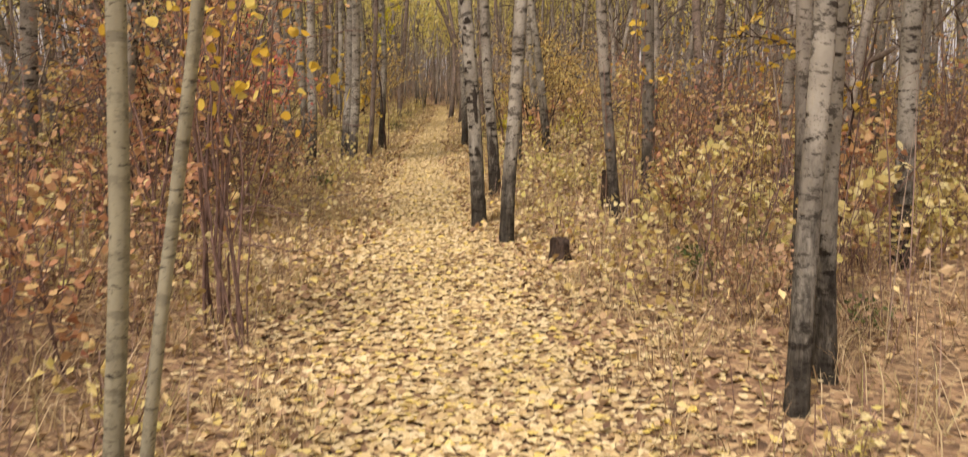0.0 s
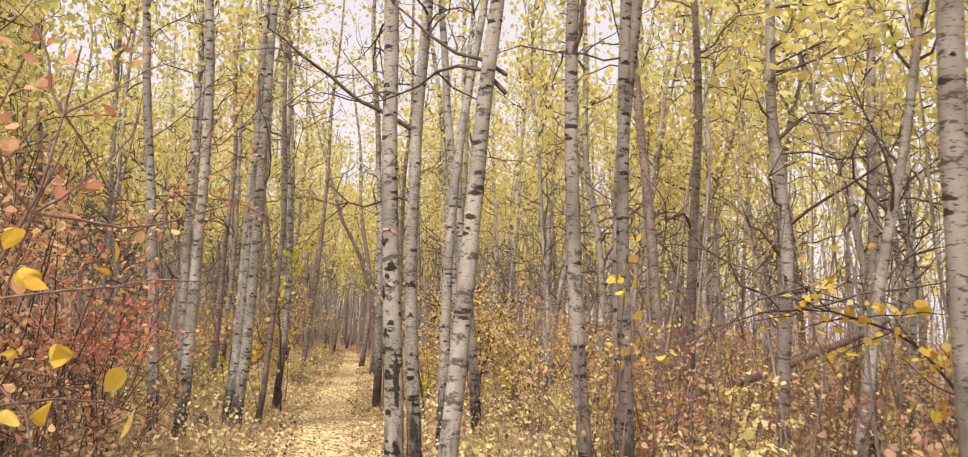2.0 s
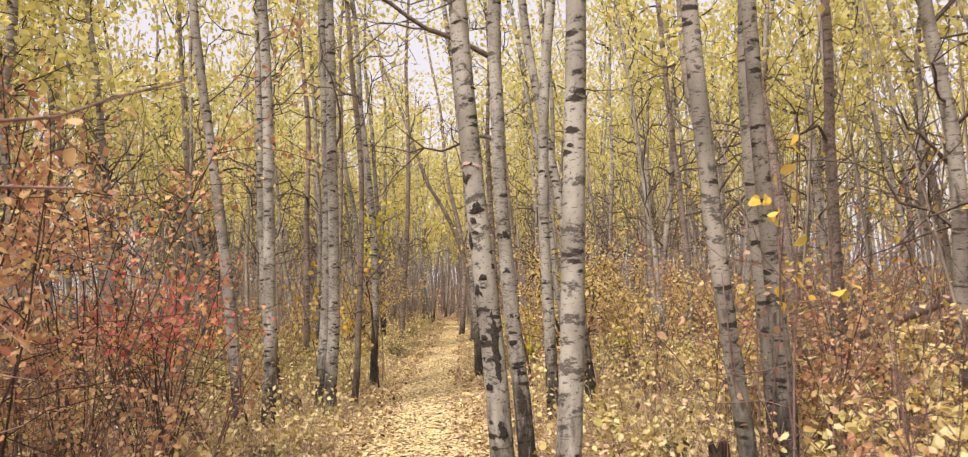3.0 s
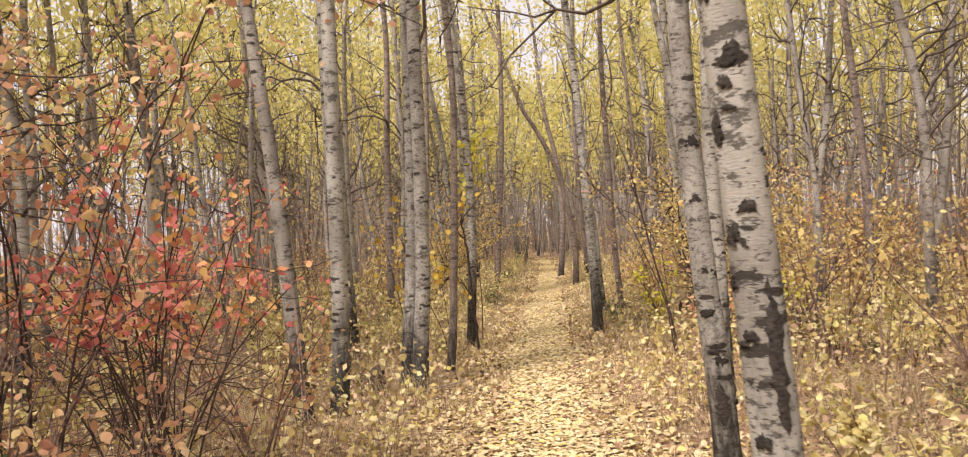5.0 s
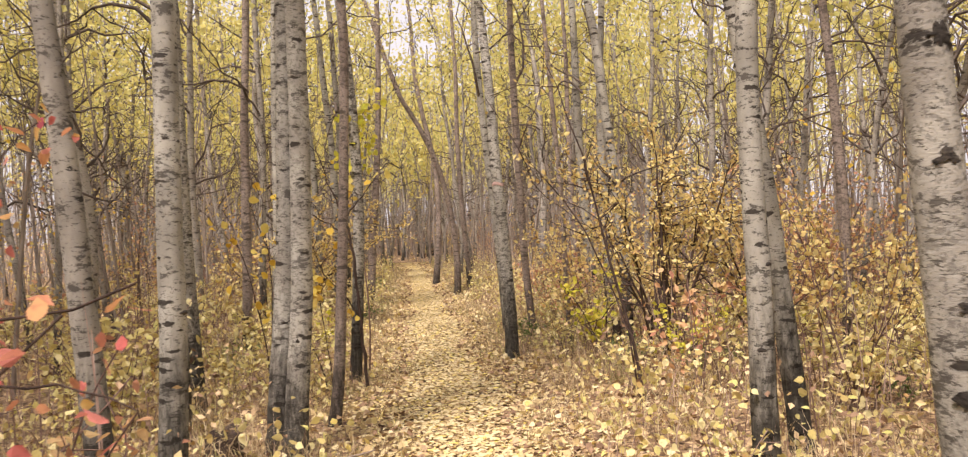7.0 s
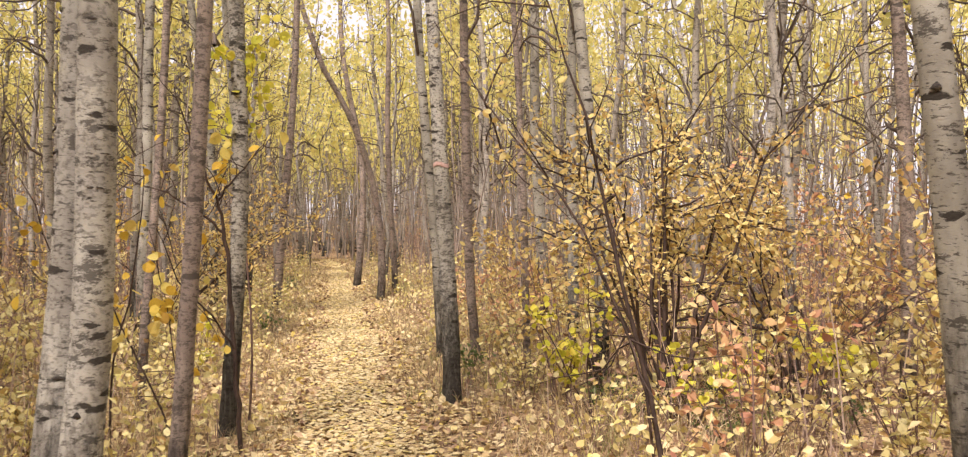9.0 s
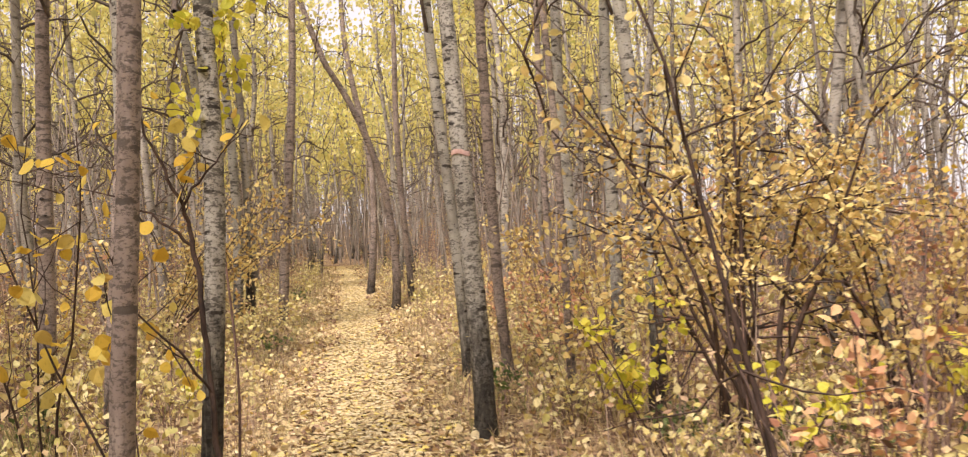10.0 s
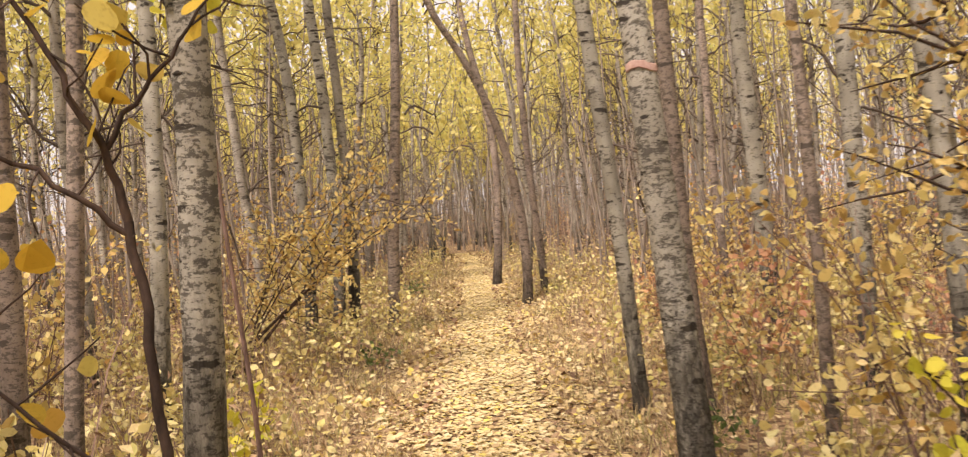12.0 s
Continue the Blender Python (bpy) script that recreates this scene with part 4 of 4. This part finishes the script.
scatter(NEAR, (0, 1, 3, 7, 5, 2), 44, -7, -2.6, 3, 14, 2.2)
scatter(NEAR, (0, 0, 1, 7), 26, -5, -1.6, 2.8, 9.5, 1.75, 0.7, 1.1)
scatter(NEAR, (2, 2, 3, 5, 3), 62, -8, -3.3, 13, 34, 1.9)
scatter(NEAR, (2, 3, 7, 0, 3), 48, 0.9, 6.5, 5.5, 15, 1.9)
scatter(NEAR, (4, 3, 2, 1, 5), 45, 1.8, 9, 9, 18, 2.6)
scatter(NEAR, (2, 3, 0, 3, 2), 28, 0.9, 4.5, 5.0, 13, 1.6, 0.7, 1.1)
scatter(NEAR, (2, 3, 3), 14, 1.9, 4.2, 14.5, 19, 2.6, 0.7, 1.0)
scatter(NEAR, (2, 3, 3), 38, -4.8, -2.6, 16, 31, 1.25, 0.5, 0.95)
scatter(NEAR, (2, 7, 2, 3, 5, 3), 62, -0.2, 8, 15, 34, 1.7)
scatter(NEAR, (2, 3, 7, 3, 5), 32, 0.0, 3.8, 17.5, 29, 1.2, 0.6, 1.0)
scatter(FAR, (0, 1, 4, 5, 6, 3), 90, -20, -5, 4, 50, 3.0, 0.7, 1.15)
scatter(FAR, (0, 1, 4, 5, 6, 7), 90, 4, 20, 8, 55, 3.0, 0.7, 1.15)
scatter(FAR, (0, 1, 5, 6, 2, 4), 90, -9, 6, 30, 66, 1.3, 0.6, 1.0)
scatter(LOWER, (1, 1, 0), 12, 0.6, 2.2, 17.3, 19.0, 1.3)
scatter(NEAR, (4, 0, 0), 12, 1.5, 3.2, 3.4, 6.5, 1.5, 0.4, 0.65)
scatter(NEAR, (4, 0), 8, -3.0, -1.5, 3.4, 6.0, 1.5, 0.4, 0.65)
scatter(LOWER, (0, 0, 0, 1), 100, -4, 3, 3, 34, 0.95)
for source in NEAR + FAR + LOWER:
    for ob in (*source.children_recursive, source):
        bpy.data.objects.remove(ob)


# ---- fallen and leaning wood ----
def fallen(name, start, way, length, r0, r1, words):
    me = tube_mesh(name, [wander(start, way, length, 14, 0.04, 0.0, r0, r1)], 9)
    tagged(part(name, me, DEADWOOD), words, "log")


fallen("fallen_log", (2.95, 12.16, 0.86), (1.0, 0.12, 0.30), 2.9, 0.055, 0.04, "bare grey fallen trunk caught between two trees")
fallen("fallen_branch", (-2.2, 9.9, 0.05), (0.6, 0.8, 0.12), 1.2, 0.022, 0.008, "grey broken branch lying by the trail")
fallen("fallen_branch", (-2.3, 14.9, 0.05), (0.9, -0.3, 0.12), 0.7, 0.012, 0.005, "thin broken branch at the foot of twin aspens")
def stump(x, y, height, radius, words):
    """A rotten stump with a ragged rim."""
    bm = bmesh.new()
    sides, rings = 16, []
    for k, (f, g) in enumerate(((-0.2, 1.35), (0.12, 1.12), (0.45, 1.0), (0.8, 0.95), (1.0, 0.9), (0.8, 0.6))):
        ring = []
        for a in np.linspace(0, 2 * np.pi, sides, endpoint=False):
            rough = 1 + 0.18 * noise.noise(Vector((math.cos(a) * 2 + x, math.sin(a) * 2 + y, f * 2)))
            top = 0.35 * noise.noise(Vector((math.cos(a) * 1.7, math.sin(a) * 1.7, x))) if k >= 3 else 0
            ring.append(bm.verts.new((radius * g * rough * math.cos(a), radius * g * rough * math.sin(a), height * (f + top))))
        rings.append(ring)
    for lo, hi in zip(rings, rings[1:]):
        for k in range(sides):
            bm.faces.new((lo[k], lo[(k + 1) % sides], hi[(k + 1) % sides], hi[k]))
    bm.faces.new(rings[-1])
    ob = part("stump", bm, ROTTEN)
    ob.location = (x, y, float(ground_z(x, y)))
    tagged(ob, words, "stump")


stump(0.62, 7.3, 0.17, 0.085, "low dark broken stump at the trail edge")
stump(1.35, 9.8, 0.42, 0.075, "dark rotten stump among pale bushes")
stump(0.78, 19.3, 0.36, 0.06, "short dark mossy stump under yellow leaves")
stump(-2.72, 15.35, 0.2, 0.13, "dark rotten stump at the foot of twin aspens")


# ---- dry grass, stalks and fallen leaves ----
def along(count, y0, y1, inner, outer, power=1.0):
    """Places beside the trail, from inner to outer metres off its edge."""
    y = rng.uniform(y0, y1, count)
    side = np.where(rng.random(count) < 0.5, -1, 1)
    off = way_half(y) + inner + (outer - inner) * rng.random(count) ** power
    return way_x(y) + side * off, y


def blades(name, x, y, height, wide, droop, upright=0.35):
    n = len(x)
    z = ground_z(x, y) - 0.01
    h = height * rng.uniform(0.45, 1.25, n) * np.clip(0.3 + 0.55 * (np.abs(x - way_x(y)) - way_half(y)), 0.3, 1)
    a = rng.uniform(0, 2 * np.pi, n)
    lean = rng.normal(size=(n, 2)) * upright
    side = np.stack((np.cos(a), np.sin(a)), -1) * wide * rng.uniform(0.6, 1.3, n)[:, None]
    base = np.stack((x, y), -1)
    mid = base + lean * h[:, None] * 0.5
    tip = base + lean * h[:, None] * (1 + droop)
    v = np.zeros((n, 5, 3))
    v[:, 0, :2], v[:, 1, :2] = base - side, base + side
    v[:, 2, :2], v[:, 3, :2] = mid + side * 0.8, mid - side * 0.8
    v[:, 4, :2] = tip
    v[:, 0, 2] = v[:, 1, 2] = z
    v[:, 2, 2] = v[:, 3, 2] = z + h * 0.6
    v[:, 4, 2] = z + h * (1 - 0.35 * droop * np.abs(lean).sum(1))
    i = np.arange(n)[:, None] * 5
    loops = np.concatenate((i + np.array((0, 1, 2, 3)), i + np.array((3, 2, 4))), 1).ravel()
    sizes = np.tile((4, 3), n)
    return mesh_from(name, v.reshape(-1, 3), loops, sizes)


gx, gy = along(1700, -3, 42, -0.05, 2.4, 1.6)
gx, gy = np.repeat(gx, 28) + rng.normal(size=1700 * 28) * 0.11, np.repeat(gy, 28) + rng.normal(size=1700 * 28) * 0.11
tagged(part("dry_grass", blades("dry_grass", gx, gy, 0.38, 0.0032, 0.6, 0.5), STRAW), "straw-coloured dry grass tufts along the trail edges", "grass", kind="stuff")
qx, qy = along(170, 17, 50, 0.0, 1.8)
qx, qy = np.repeat(qx, 36) + rng.normal(size=170 * 36) * 0.13, np.repeat(qy, 36) + rng.normal(size=170 * 36) * 0.13
tagged(part("green_grass", blades("green_grass", qx, qy, 0.42, 0.003, 0.4, 0.3), GRASS), "pale green grass under the aspens", "grass", kind="stuff")
fx, fy = along(9000, -4, 45, 0.2, 9.0, 1.35)
tagged(part("dry_stalks", blades("dry_stalks", fx, fy, 0.62, 0.0032, 0.1, 0.16), FORB), "thin brown dead stalks of the undergrowth", "stalks", kind="stuff")


tx, ty = along(3200, 2.0, 40, 1.2, 8.0, 1.1)
tagged(part("tall_stalks", blades("tall_stalks", tx, ty, 1.25, 0.0045, 0.1, 0.14), FORB), "tall thin brown stems of the undergrowth", "stalks", kind="stuff")


def litter(name, x, y, size, material, lift, flat, words, sides=6):
    z = ground_z(x, y) + rng.uniform(0.004, lift, len(x))
    me = leaf_mesh(name, np.stack((x, y, z), -1), size, flat, sides, 0.9, 0.4)
    tagged(part(name, me, material), words, "leaves", kind="stuff")


n = 100000
ly = -5.0 + 55 * rng.random(n) ** 1.35
lx = way_x(ly) + np.clip(rng.normal(size=n) * 0.68, -2.4, 2.4) * way_half(ly) * 1.12
litter("fallen_leaves", lx, ly, 0.044, LITTER, 0.015, 0.82, "thick carpet of pale yellow fallen leaves on the trail")
ox, oy = along(44000, -5, 50, -0.25, 7.5, 1.5)
litter("old_fallen_leaves", ox, oy, 0.054, LITTER_DULL, 0.05, 0.55, "brown and yellow fallen leaves under the trees", 4)
hx, hy = along(13000, 6, 42, -0.1, 3.5, 1.2)
litter("scattered_leaves", hx, hy, 0.052, LITTER, 0.10, 0.5, "yellow leaves caught in grass and stalks")


def thicket(name, x, y, top, size, material, words, sides=4):
    """Small leaves held at all heights in the undergrowth."""
    z = ground_z(x, y) + 0.03 + top * rng.random(len(x)) ** 1.6
    tagged(part(name, leaf_mesh(name, np.stack((x, y, z), -1), size, 0.35, sides, 0.7, 0.45, 0.8), material), words, "leaves", kind="stuff")


def patchy(x, y, share):
    """Keeps places in patches of a few metres."""
    v = np.sin(x * 1.7 + 1.3 * np.sin(y * 0.9)) + np.sin(y * 1.4 - 0.8 * x) + rng.normal(size=len(x)) * 0.6
    keep = v > np.quantile(v, 1 - share)
    return x[keep], y[keep]


ux, uy = patchy(*along(54000, 5, 44, 0.3, 7.5, 1.3), 0.5)
thicket("undergrowth_leaves", ux, uy, 0.55, 0.047, PALE, "small pale yellow leaves of low undergrowth", 6)
ux, uy = patchy(*along(60000, -3, 48, 0.5, 9.0, 1.2), 0.55)
thicket("dry_undergrowth", ux, uy, 0.8, 0.044, LITTER_DULL, "withered tan leaves hanging in the undergrowth")
n = 26000
ux, uy = rng.uniform(-45, 45, n), rng.uniform(46, 96, n)
keep = np.abs(ux - way_x(uy)) > 0.7
for colour, words in ((GOLD, "amber leaves hanging on thin saplings"), (ORANGE, "rusty leaves hanging on thin saplings"), (YELLOW, "yellow leaves hanging on thin saplings")):
    sx, sy = along(620, 9, 60, 3.0, 14.0, 1.0)
    k = 10
    sx, sy = np.repeat(sx, k) + rng.normal(size=620 * k) * 0.25, np.repeat(sy, k) + rng.normal(size=620 * k) * 0.25
    sz = np.repeat(rng.uniform(0.5, 2.8, 620), k) + rng.normal(size=620 * k) * 0.3
    tagged(part("sapling_leaves", leaf_mesh("sapling_leaves", np.stack((sx, sy, np.maximum(sz, 0.2)), -1), 0.065, 0.2, 4, 0.5), colour), words, "leaves", kind="stuff")
thicket("far_undergrowth", ux[keep][:15000], uy[keep][:15000], 2.4, 0.14, LITTER_DULL, "distant brown undergrowth that closes the view")
